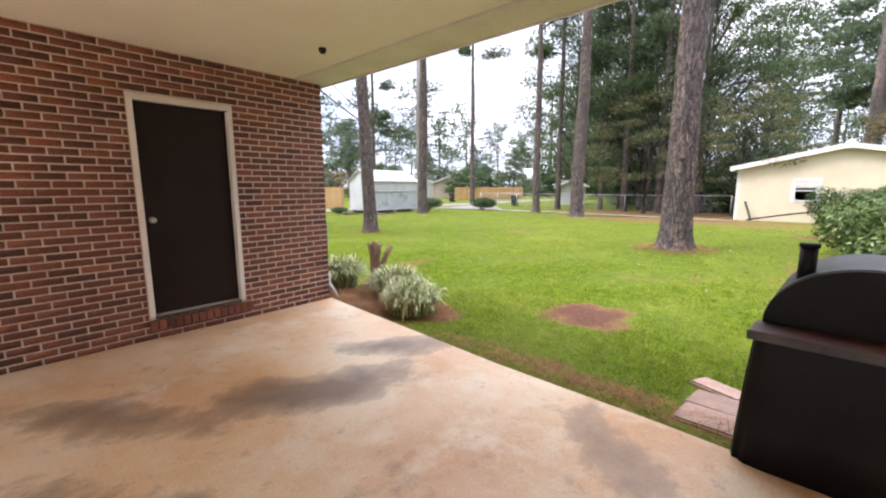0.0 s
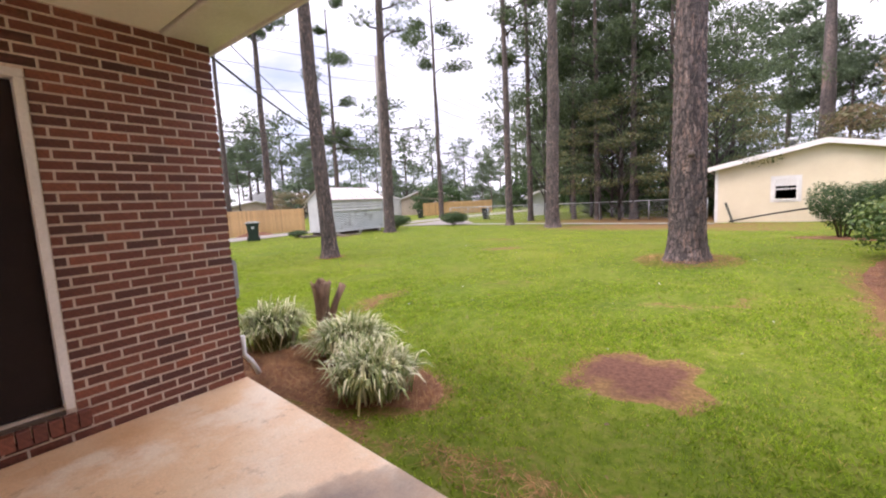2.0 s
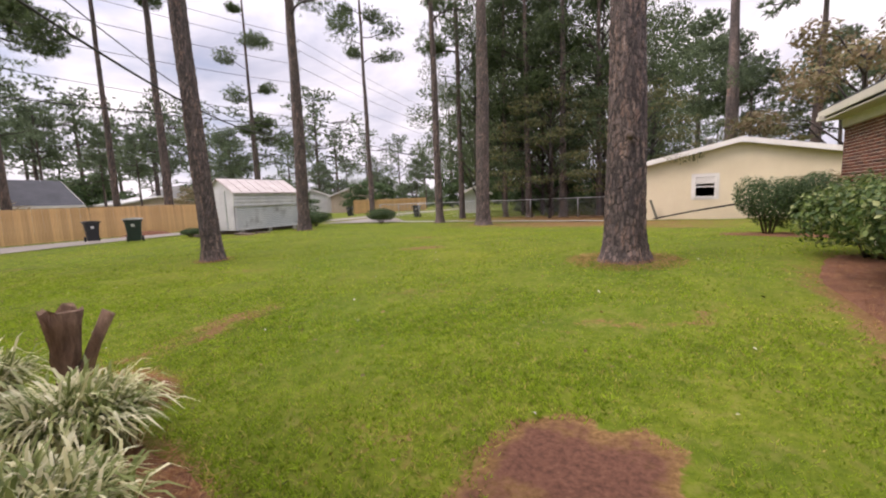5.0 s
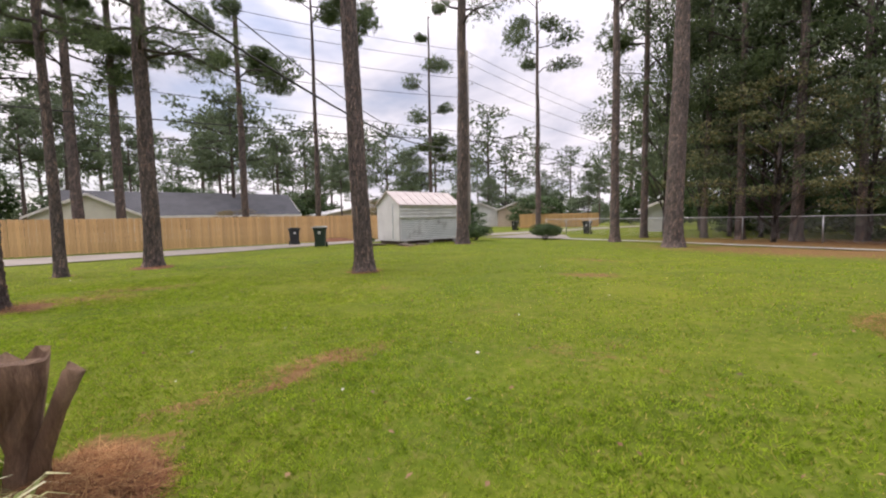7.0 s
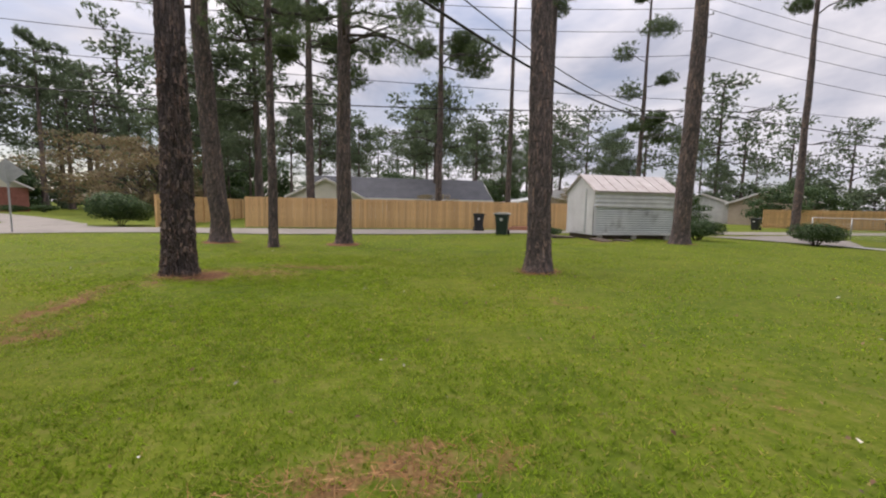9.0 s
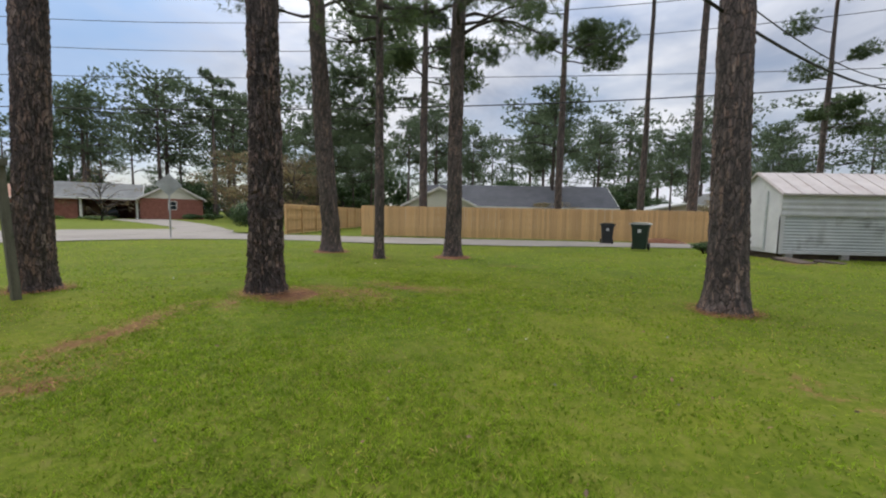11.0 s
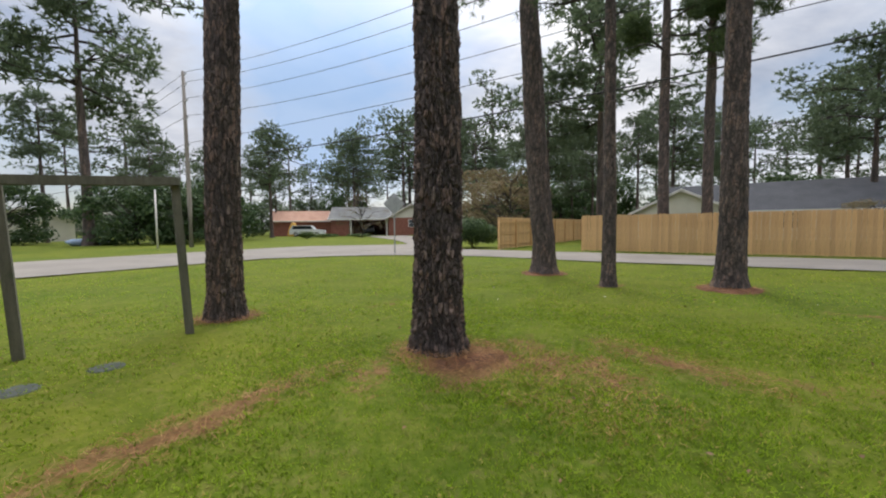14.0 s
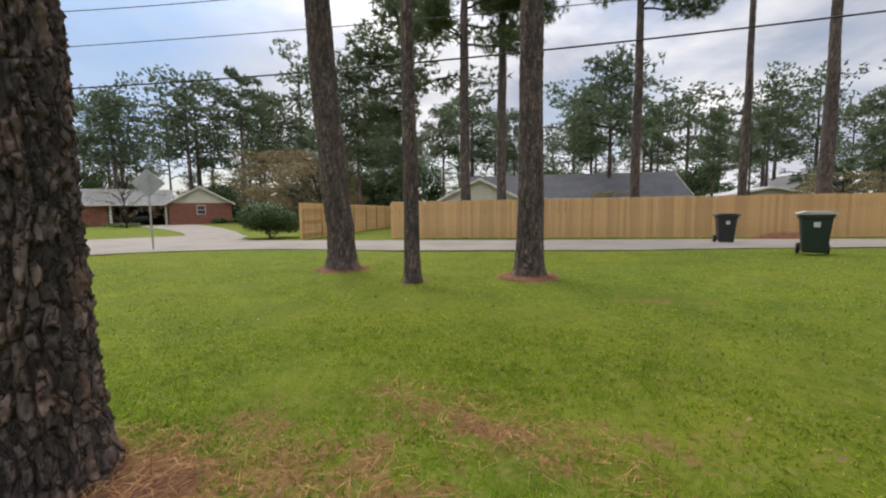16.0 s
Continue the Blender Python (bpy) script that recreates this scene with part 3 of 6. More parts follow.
# ---- the house: carport, store room and wing ----
WX, WY, SLAB, CEIL = -4.605, 3.045, 0.14, 2.86


def wall(name, x0, x1, y0, y1, z0, z1, mat, label, hole=None):
    """A wall; hole: along, along, z, z, cut through its thickness."""
    bm = bmesh.new()
    if hole is None:
        box(x0, x1, y0, y1, z0, z1, bm=bm)
    else:
        a, b, c, d = hole
        if x1 - x0 < y1 - y0:
            box(x0, x1, y0, a, z0, z1, bm=bm), box(x0, x1, b, y1, z0, z1, bm=bm)
            box(x0, x1, a, b, d, z1, bm=bm), box(x0, x1, a, b, z0, c, bm=bm)
        else:
            box(x0, a, y0, y1, z0, z1, bm=bm), box(b, x1, y0, y1, z0, z1, bm=bm)
            box(a, b, y0, y1, d, z1, bm=bm), box(a, b, y0, y1, z0, c, bm=bm)
    return tagged(part(name, bm, mat, None), label, "wall", kind="structure")


DOOR = (1.105, 1.915, 0.355, 2.385)
wall_west = wall("wall_west", WX - 0.2, WX - 0.005, -3.2, WY - 0.012, -0.3, CEIL, M["mortar"], "red brick wall with pale mortar joints", (DOOR[0] - 0.04, DOOR[1] + 0.04, DOOR[2], DOOR[3] + 0.04))
wall_north = wall("wall_north", -7.0, WX - 0.212, WY - 0.2, WY - 0.012, -0.3, CEIL, M["brick_mass"], "red brick outer wall of the store room")
wall("wall_store_west", -7.0, -6.8, -3.2, WY - 0.21, -0.3, CEIL, M["brick_mass"], "red brick end wall of the store room")
wall_east = wall("wall_east", 2.005, 2.2, -6.0, 15.75, -0.3, 2.74, M["mortar"], "red brick wall of the house wing with a window", (11.3, 12.35, 1.05, 2.50))
wall("wall_wing_north", 2.2, 11.0, 15.55, 15.75, -0.3, 2.74, M["brick_mass"], "red brick end wall of the house wing")

# floor slab, thick, with a slightly skewed edge
bm = bmesh.new()
edge = [(-4.6, 3.07), (-3.3, 2.95), (-1.75, 2.80), (-0.5, 2.74), (0.4, 2.66), (2.0, 2.56)]
# runs on unseen past the roof to y -11, added to bounce light onto the ceiling
top = [bm.verts.new((x, y, SLAB)) for x, y in edge] + [bm.verts.new((2.0, -11.0, SLAB)), bm.verts.new((-4.6, -11.0, SLAB))]
low = [bm.verts.new((v.co.x, v.co.y, -0.3)) for v in top]
bm.faces.new(top)
bm.faces.new(low[::-1])
for i in range(len(top)):
    j = (i + 1) % len(top)
    bm.faces.new((top[i], top[j], low[j], low[i]))
bmesh.ops.recalc_face_normals(bm, faces=bm.faces[:])
rim = [e for e in bm.edges if all(abs(v.co.z - SLAB) < 1e-4 for v in e.verts)]
bmesh.ops.bevel(bm, geom=rim, offset=0.018, segments=2, affect="EDGES")
floor = tagged(part("floor", bm, M["slab"], None), "concrete carport slab with rust and water stains", "floor", kind="structure")

ceiling = tagged(part("ceiling", box(-6.98, 2.0, -3.2, 2.70, CEIL, CEIL + 0.05), M["ceiling"], None), "cream painted carport ceiling", "ceiling", kind="structure")
tagged(part("trim", box(-7.2, 1.4, 2.72, 3.10, CEIL - 0.015, CEIL + 0.10, 0.006), M["trim"], None), "white painted carport beam along the open side", "trim", kind="structure")
tagged(part("trim", box(-7.25, 1.4, 3.103, 3.128, CEIL - 0.03, CEIL + 0.22, 0.004), M["trim"], None), "white fascia board at the carport eave", "trim", kind="structure")
roof = thing("roof", pose(0, 0, 0), "dark shingled roof over carport and wing", "roof", kind="structure")
part("roof_slope", prism([(0.0, 3.7), (3.13, CEIL + 0.10), (3.13, CEIL + 0.24), (0.0, 3.86)], -1.4, 7.25), M["shingle"], roof).matrix_world = pose(0, 0, 0, 0, 0, 90)
part("roof_slope", prism([(0.0, 3.7), (-3.3, CEIL + 0.10), (-3.3, CEIL + 0.24), (0.0, 3.86)], -1.4, 7.25), M["shingle"], roof).matrix_world = pose(0, 0, 0, 0, 0, 90)
part("roof_slope", prism([(1.62, 2.86), (6.5, 4.3), (6.5, 4.44), (1.62, 3.02)], 3.2, 15.95), M["shingle"], roof)
part("roof_slope", prism([(11.5, 2.86), (6.5, 4.3), (6.5, 4.44), (11.5, 3.02)], 3.2, 16.1), M["shingle"], roof)
part("roof_slope", prism([(1.5, 2.86), (6.5, 4.3), (6.5, 4.44), (1.5, 3.02)], -6.0, 3.2), M["shingle"], roof)
tagged(part("trim", box(1.58, 1.618, 3.14, 15.97, 2.82, 2.97), M["cream"], None), "pale gutter board along the wing's eave", "trim", kind="structure")
tagged(part("trim", box(1.62, 2.0, 3.14, 15.75, 2.745, 2.775), M["cream"], None), "cream soffit under the wing's eave", "trim", kind="structure")
tagged(part("trim", box(1.95, 2.011, 3.14, 15.75, 2.56, 2.744), M["trim"], None), "cream frieze board over the brick", "trim", kind="structure")
tagged(part("trim", prism([(1.5, 2.84), (6.5, 4.28), (11.5, 2.84), (11.5, 2.74), (1.5, 2.74)], 15.55, 15.75), M["cream"], None), "cream gable end board of the wing", "trim", kind="structure")

# door in the store room wall
door = thing("door_1", pose(WX, (DOOR[0] + DOOR[1]) / 2, DOOR[2]), "closed plain dark brown door in a cream frame", "door", kind="structure")
dw, dh = (DOOR[1] - DOOR[0]) / 2, DOOR[3] - DOOR[2]
part("leaf", box(-0.10, -0.055, -dw + 0.004, dw - 0.004, 0.012, dh - 0.004, 0.003), M["door"], door)
part("frame", box(-0.16, 0.018, -dw - 0.045, -dw, 0.0, dh, 0.004), M["trim"], door, "cream painted jamb")
part("frame", box(-0.16, 0.018, dw, dw + 0.045, 0.0, dh, 0.004), M["trim"], door, "cream painted jamb")
part("frame", box(-0.16, 0.020, -dw - 0.045, dw + 0.045, dh + 0.001, dh + 0.05, 0.004), M["trim"], door, "cream painted head")
kb = tube([(-0.055, 0, 0), (-0.045, 0, 0), (-0.04, 0, 0), (-0.02, 0, 0), (-0.008, 0, 0), (0.004, 0, 0), (0.008, 0, 0)], [0.030, 0.030, 0.012, 0.012, 0.027, 0.024, 0.008], 16)
part("knob", kb, M["chrome"], door, "round silver knob").location = (0, -dw + 0.07, 0.93)
part("threshold", box(-0.16, 0.012, -dw, dw, -0.03, -0.001, 0.004), M["twig"], door, "dark worn wooden threshold")

# window of the wing
win = thing("window_1", pose(2.0, 11.825, 1.05), "white sash window in the brick wing", "window", kind="structure")
for y0, y1, z0, z1 in ((-0.56, -0.46, 0, 1.45), (0.46, 0.56, 0, 1.45), (-0.46, 0.46, 1.36, 1.45), (-0.46, 0.46, 0, 0.07), (-0.46, 0.46, 0.69, 0.75)):
    part("window_frame", box(-0.03, 0.10, y0, y1, z0, z1, 0.004), M["trim"], win)
for z0, z1 in ((0.07, 0.69), (0.75, 1.36)):
    part("pane", box(0.04, 0.048, -0.46, 0.46, z0, z1), M["pane"], win)
part("window_sill", box(-0.06, 0.0, -0.62, 0.62, -0.08, -0.004, 0.01), M["brick_mass"], win, "red brick sill")
for k in range(2):
    sh = part("shutter", box(-0.035, 0.008, 0.575 if k else -0.86, 0.86 if k else -0.575, 0.0, 1.45, 0.004), M["trim"], win, "pale louvred shutter")

# ceiling light cap and corner fittings
cap = tube([(0, 0, 0), (0, 0, -0.02), (0, 0, -0.045), (0, 0, -0.05)], [0.035, 0.035, 0.022, 0.004], 14)
light_cap = part("ceiling_hook", cap, M["black"], None)
light_cap.location = (-3.45, 2.35, CEIL)
tagged(light_cap, "small dark round fitting on the carport ceiling", "fitting")
meter = thing("meter_box", pose(-4.80, WY, 0.80), "grey electric meter box on the brick corner", "meter box")
part("case", box(-0.10, 0.10, 0.0, 0.075, 0.0, 0.34, 0.01), M["box_grey"], meter)
part("cover", box(-0.085, 0.085, 0.076, 0.086, 0.03, 0.31, 0.004), M["box_grey"], meter)
part("conduit", tube([(0.02, 0.05, 0), (0.02, 0.05, -0.72)], [0.02, 0.02], 10), M["box_grey"], meter)
dsp = thing("downspout", pose(-4.70, WY + 0.06, 0.02), "white metal downspout elbow at the slab corner", "downspout")
part("elbow", tube([(0, 0, 0.45), (0, 0, 0.28), (0.02, 0.05, 0.20), (0.03, 0.10, 0.08)], [0.022, 0.022, 0.022, 0.024], 10), M["trim"], dsp)


# ---- smoker grill under the carport edge ----
def grill():
    t = thing("smoker_grill", pose(0.31, 2.90, 0.10, 0, 0, -4), "black barrel smoker grill with rusty shelf and chimney", "grill")
    bm = bmesh.new()
    rows = []
    for z, sx, sy in ((0.02, 0.455, 0.33), (0.25, 0.44, 0.32), (0.5, 0.425, 0.31), (0.70, 0.41, 0.30), (0.735, 0.40, 0.29)):
        ring = []
        for k in range(40):
            a = 2 * math.pi * k / 40
            c, s = math.cos(a), math.sin(a)
            e = 0.22
            px, py = math.copysign(abs(c) ** e, c) * sx, math.copysign(abs(s) ** e, s) * sy
            w = 1 + 0.022 * math.sin(a * 9 + z * 3) * (0.75 - z) + 0.012 * math.sin(a * 17)
            ring.append(bm.verts.new((px * w, py * w, z)))
        rows.append(ring)
    for a, b in zip(rows, rows[1:]):
        for k in range(40):
            bm.faces.new((a[k], a[(k + 1) % 40], b[(k + 1) % 40], b[k])).smooth = True
    bm.faces.new(rows[-1])
    bm.faces.new(rows[0][::-1])
    part("body", bm, M["black"], t, "black cabinet with a hanging cover")
    part("shelf", box(-0.42, 0.42, -0.34, -0.10, 0.742, 0.77, 0.006), M["rust"], t, "rusty dark metal shelf")
    part("shelf_edge", box(-0.425, 0.425, -0.352, -0.341, 0.725, 0.772, 0.003), M["lidgrey"], t)
    outline = [(0.395 * math.cos(math.pi * k / 24), 0.77 + 0.33 * math.sin(math.pi * k / 24)) for k in range(25)]
    # dark lid painted grey for the highlight along its top
    part("lid", prism(outline, -0.12, 0.52), M["lidgrey"], t, "half-barrel lid, top highlight put into its grey")
    part("end_cap", prism([(0.39 * math.cos(math.pi * k / 24), 0.772 + 0.322 * math.sin(math.pi * k / 24)) for k in range(25)], -0.145, -0.121), M["black"], t, "flat black end of the barrel")
    ch = part("chimney", tube([(0, 0, 0), (0, 0, 0.20)], [0.037, 0.037], 18), M["black"], t)
    ch.location = (-0.25, 0.0, 0.97)
    part("chimney_cap", tube([(0, 0, 0.20), (0, 0, 0.222)], [0.043, 0.043], 18), M["black"], ch)
    part("lid_handle", tube([(0.30, -0.02, 0.96), (0.36, -0.02, 1.03), (0.36, 0.40, 1.03), (0.30, 0.40, 0.96)], [0.012] * 4, 8), M["galv"], t)
    for sx in (-0.40, 0.40):
        part("wheel", tube([(sx - 0.03, 0.2, 0.055), (sx + 0.03, 0.2, 0.055)], [0.055, 0.055], 16), M["tyre"], t)
    return t


grill()

# pavers by the slab
for x, y, w, d, turn in ((-0.35, 3.82, 0.38, 0.2, -24), (-0.31, 3.52, 0.36, 0.28, -8), (-0.33, 3.17, 0.38, 0.30, -6), (0.04, 3.10, 0.26, 0.24, -4), (0.06, 3.40, 0.26, 0.24, 5), (0.02, 3.70, 0.28, 0.22, -10)):
    pb = box(-w / 2, w / 2, -d / 2, d / 2, -0.05, 0.03, 0.014)
    for v in pb.verts:
        v.co.x += 0.018 * math.sin(v.co.y * 23 + x * 40)
        v.co.y += 0.016 * math.sin(v.co.x * 19 + y * 31)
    p = part("paver", pb, M["paver"], None)
    p.matrix_world = pose(x, y, g(x, y) + 0.0, 1.5 * math.sin(x * 40), 2 * math.cos(y * 17), turn)
    tagged(p, "worn pink concrete paver set in the grass edge", "paver", "pavers beside the slab")


# ---- plants ----
def rng_of(seed):
    return np.random.default_rng(seed)


def needle_tufts(C, D, L, W, k, rng, spread=0.9):
    """k slim needles from each centre, fanned round its direction."""
    n = len(C)
    C, D = np.repeat(C, k, 0), np.repeat(D, k, 0)
    d = D + rng.normal(0, spread, (n * k, 3))
    d /= np.linalg.norm(d, axis=1)[:, None]
    s = np.cross(d, rng.normal(0, 1, (n * k, 3)))
    s /= np.linalg.norm(s, axis=1)[:, None] + 1e-9
    ln = L * rng.uniform(0.6, 1.2, (n * k, 1))
    V = np.stack([C - s * W / 2, C + s * W / 2, C + d * ln], 1).reshape(-1, 3)
    return V, np.arange(len(V)).reshape(-1, 3)


def leaf_cards(C, N, size, rng, aspect=0.55):
    """A pointed leaf of two triangles, folded on its rib, at each centre."""
    n = len(C)
    N = N + rng.normal(0, 0.55, (n, 3))
    N /= np.linalg.norm(N, axis=1)[:, None] + 1e-9
    u = np.cross(N, rng.normal(0, 1, (n, 3)))
    u /= np.linalg.norm(u, axis=1)[:, None] + 1e-9
    v = np.cross(N, u)
    s = size * rng.uniform(0.6, 1.3, (n, 1))
    a, b = C - u * s / 2, C + u * s / 2
    w = v * s * aspect / 2 + N * s * 0.10
    w2 = -v * s * aspect / 2 + N * s * 0.10
    V = np.stack([a, C + w, b, C + w2], 1).reshape(-1, 3)
    base = np.arange(n)[:, None] * 4
    F = np.concatenate([base + [[0, 1, 2]], base + [[0, 2, 3]]], 0)
    return V, F


def trunk_mesh(name, h, r, lean, seed, around, dz, fine_to, relief, flare=0.45, top_r=0.25, bend=()):
    rng = rng_of(seed)
    zs, z = [-0.15], -0.15
    while z < h:
        z += dz if z < fine_to else dz * 4 + 0.1
        zs.append(min(z, h))
    zs = np.array(zs)
    a = np.linspace(0, 2 * math.pi, around, endpoint=False)
    A, Z = np.meshgrid(a, zs)
    taper = r * (1 - (1 - top_r) * np.clip(Z, 0, h) / h)
    lobes = 1 + 0.35 * np.sin(A * 5 + seed) + 0.2 * np.sin(A * 3 + 2 * seed)
    R = taper + r * flare * np.exp(-np.clip(Z, -0.2, None) / 0.22) * (0.65 + 0.35 * lobes) + r * 0.035 * np.sin(A * 2 + Z * 0.7 + seed) + r * 0.03 * np.sin(A * 3 - Z * 1.9)
    nu = max(7, int(2 * math.pi * r / 0.044))
    u = A / (2 * math.pi) * nu + 0.6 * np.sin(Z * 2.3 + 2 * A + seed) + 0.3 * np.sin(Z * 6.1 - 3 * A) + 0.13 * np.sin(Z * 15 + 4 * A + seed) + 0.05 * np.sin(Z * 41 - 5 * A)
    col = np.floor(u).astype(int)
    fu = u - col
    col = col % nu
    step, phase = rng.uniform(0.08, 0.24, nu)[col], rng.random(nu)[col]
    w = (Z + 0.3) / step + phase + 0.55 * (fu - 0.5) * np.sin(col * 2.7 + Z * 3) + 0.10 * np.sin(fu * 8 + col)
    row = np.floor(w).astype(int)
    fw = w - row
    ids = rng.random((row.max() + 2, nu))
    pid = ids[np.clip(row, 0, None), col]
    wide = 0.16 + 0.26 * ids[np.clip(row, 0, None), (col + 3) % nu]
    furrow = np.clip(np.minimum(fu, 1 - fu) / wide, 0, 1) ** 0.7
    crack = np.clip(np.minimum(fw, 1 - fw) / 0.10, 0, 1)
    fine = rng.normal(0, 1, R.shape)
    R = R + relief * (furrow * (0.35 + 0.45 * pid + 0.20 * crack + 0.42 * (0.5 - fw) * (pid > 0.3) + 0.12 * np.sin(fu * 7 + fw * 5 + 6 * pid)) - 0.35) + relief * 0.07 * fine
    # flaking layers within the plates
    fl = np.sin(Z * 47 + 9 * np.sin(A * 7 + seed) + 31 * pid) * np.sin(A * nu * 1.9 + 5 * np.sin(Z * 5) + 17 * pid)
    R = R + relief * 0.16 * furrow * np.sign(fl) * np.clip(np.abs(fl) * 3, 0, 1)
    cx = lean[0] * Z + 0.05 * r * np.sin(Z * 0.8 + seed)
    cy = lean[1] * Z + 0.05 * r * np.cos(Z * 0.7 + seed)
    if bend:
        cx = cx + np.interp(Z, [q[0] for q in bend], [q[1] for q in bend])
        cy = cy + np.interp(Z, [q[0] for q in bend], [q[2] for q in bend])
    V = np.stack([cx + R * np.cos(A), cy + R * np.sin(A), Z], -1)
    n, k = around, len(zs)
    idx = np.arange(n * k).reshape(k, n)
    nxt = np.roll(idx, -1, 1)
    F = np.stack([idx[:-1], nxt[:-1], nxt[1:], idx[1:]], -1).reshape(-1, 4)
    me = tri_mesh(name, V, F, M["bark"], False)
    at = me.attributes.new("plate", "FLOAT", "POINT")
    at.data.foreach_set("value", pid.astype(np.float32).ravel())
    return me


def pine_crown(h, z0, reach, lean, seed, limbs, tufts, k, L, W, mat, thick, droop=0.15, rounded=False, sprays=(), bend=()):
    """Limbs and needles of a pine, as two meshes."""
    rng = rng_of(seed + 77)
    bm = bmesh.new()
    Cs, Ds = [], []
    for i in range(limbs + len(sprays)):
        f = (i + rng.random()) / limbs if i < limbs else 0.1
        z = z0 + (h - z0) * (f ** 1.25 if not rounded else 0.93 * f)
        ang = i * 2.399 + rng.normal(0, 0.4)
        if rounded:
            ln = reach * math.sqrt(1 - ((f - 0.32) / 0.72) ** 2) * rng.uniform(0.4, 1.08)
            up = rng.uniform(-0.05, 0.35)
        else:
            ln = reach * (1.0 - 0.5 * f) * rng.uniform(0.5, 1.2)
            up = rng.uniform(0.05, 0.6) + 0.3 * f
        if i >= limbs:
            z, ang, ln = sprays[i - limbs][0], radians(sprays[i - limbs][1]), sprays[i - limbs][2]
            up = 0.12
        base = np.array([lean[0] * z, lean[1] * z, z])
        if bend:
            base += [np.interp(z, [q[0] for q in bend], [q[1] for q in bend]), np.interp(z, [q[0] for q in bend], [q[2] for q in bend]), 0]
        pts = []
        for q in np.linspace(0, 1, 6):
            rise = up * q - droop * q * q + 0.06 * math.sin(6 * q + i)
            pts.append(base + ln * np.array([math.cos(ang + 0.3 * q) * q, math.sin(ang + 0.3 * q) * q, rise]))
        tube([tuple(p) for p in pts], [thick * (1 - 0.85 * q) * (1.1 - 0.5 * f) for q in np.linspace(0, 1, 6)], 4 if rounded else 6, bm)
        pts = np.array(pts)
        # side twigs carry the needles in dense, flat-bottomed pads with air between them
        pads = 5 if rounded else 4
        for _ in range(pads):
            q = rng.uniform(0.3, 1.05) if rounded else rng.uniform(0.6, 1.05)
            p = pts[0] + (pts[-1] - pts[0]) * q + rng.normal(0, 0.10 * ln, 3) * [1, 1, 0.5]
            p[2] += np.interp(q, np.linspace(0, 1, 6), pts[:, 2]) - pts[0, 2] - (pts[-1, 2] - pts[0, 2]) * q
            rad = reach * rng.uniform(0.15, 0.26) if rounded else max(0.5, ln * rng.uniform(0.22, 0.42))
            m = int(tufts / pads * (rad / (0.2 * reach) if rounded else 1))
            u = rng.normal(0, 1, (m, 3))
            u /= np.linalg.norm(u, axis=1)[:, None]
            u[:, 2] = np.where(u[:, 2] < 0, u[:, 2] * 0.6, u[:, 2])
            C = p + u * rad * rng.uniform(0.15, 1.0, (m, 1)) ** 0.45 * np.array([1, 1, 0.86])
            D = u + np.array([0, 0, 0.35])
            Cs.append(C)
            Ds.append(D)
            tube([tuple(pts[2]), tuple((pts[2] + p) / 2 + [0, 0, 0.05]), tuple(p)], [thick * 0.45, thick * 0.34, thick * 0.16], 3, bm)
    V, F = needle_tufts(np.concatenate(Cs), np.concatenate(Ds), L, W, k, rng)
    me = bpy.data.meshes.new("branchwork")
    bm.to_mesh(me)
    bm.free()
    me.materials.append(M["bark"])
    return me, tri_mesh("crown", V, F, mat)


def pine(x, y, h, r, lean, z0, seed, label, around=40, dz=0.06, fine_to=9.0, relief=0.018, reach=3.0, limbs=16, tufts=60, flare=0.45, L=0.24, W=0.02, sprays=(), bend=()):
    t = thing("pine_tree", pose(x, y, g(x, y)), label, "tree", "tall pines on the lawn")
    put("trunk", trunk_mesh("trunk", h, r, lean, seed, around, dz, fine_to, relief, flare, 0.25, bend), t)
    a, b = pine_crown(h + 0.5, z0, reach, lean, seed, limbs, tufts, 14, L, W * 0.75, M["needles"], 0.055, 0.15, False, sprays, bend)
    tagged(put("branchwork", a, t), kind="stuff")
    tagged(put("crown", b, t), kind="stuff")
    return t


T = TREES
pine(*T["E"], 21, 0.242, (-0.004, 0.006), 11, 11, "tall pine with thick plated dark bark beside the bare path", 250, 0.011, 4.0, 0.044, flare=0.28)
pine(*T["I"], 21, 0.235, (-0.020, 0.027), 11, 12, "tall pine with dark plated bark by the wooden frame", 190, 0.016, 6, 0.03, flare=0.32)
pine(*T["A"], 22, 0.235, (-0.028, -0.012), 11, 13, "slim tall pine leaning a little, alone on the lawn", 72, 0.045, 8, 0.024, flare=0.4)
pine(*T["B"], 22, 0.31, (0.010, 0.012), 13, 14, "stout tall pine with grey-brown plated bark and a knot", 110, 0.03, 7, 0.024, flare=0.4)
pine(*T["C"], 23, 0.36, (0.012, 0.02), 13, 15, "stout tall pine near the edge of the woods", 56, 0.07, 12, 0.026, reach=3.6, tufts=80, flare=0.35)
pine(*T["D"], 22, 0.27, (0.02, 0.0), 9.0, 16, "tall pine growing at the corner of the shed", 48, 0.07, 11, 0.022, reach=2.8, tufts=70)
pine(*T["F"], 17, 0.145, (0.002, -0.002), 6.5, 17, "thin straight young pine on the lawn", 36, 0.06, 8, 0.012, reach=2.0, limbs=14, tufts=50, flare=0.3, sprays=((6.4, -95, 1.6), (7.0, -60, 1.9), (7.4, 100, 1.5)))
pine(*T["G"], 22, 0.25, (-0.003, 0.008), 6.8, 18, "tall pine with low needle sprays near the lane", 56, 0.055, 9, 0.026, reach=3.2, limbs=18, tufts=90, sprays=((6.9, 70, 2.9), (7.3, 95, 2.3), (7.6, -110, 1.8), (7.0, 40, 2.2)))
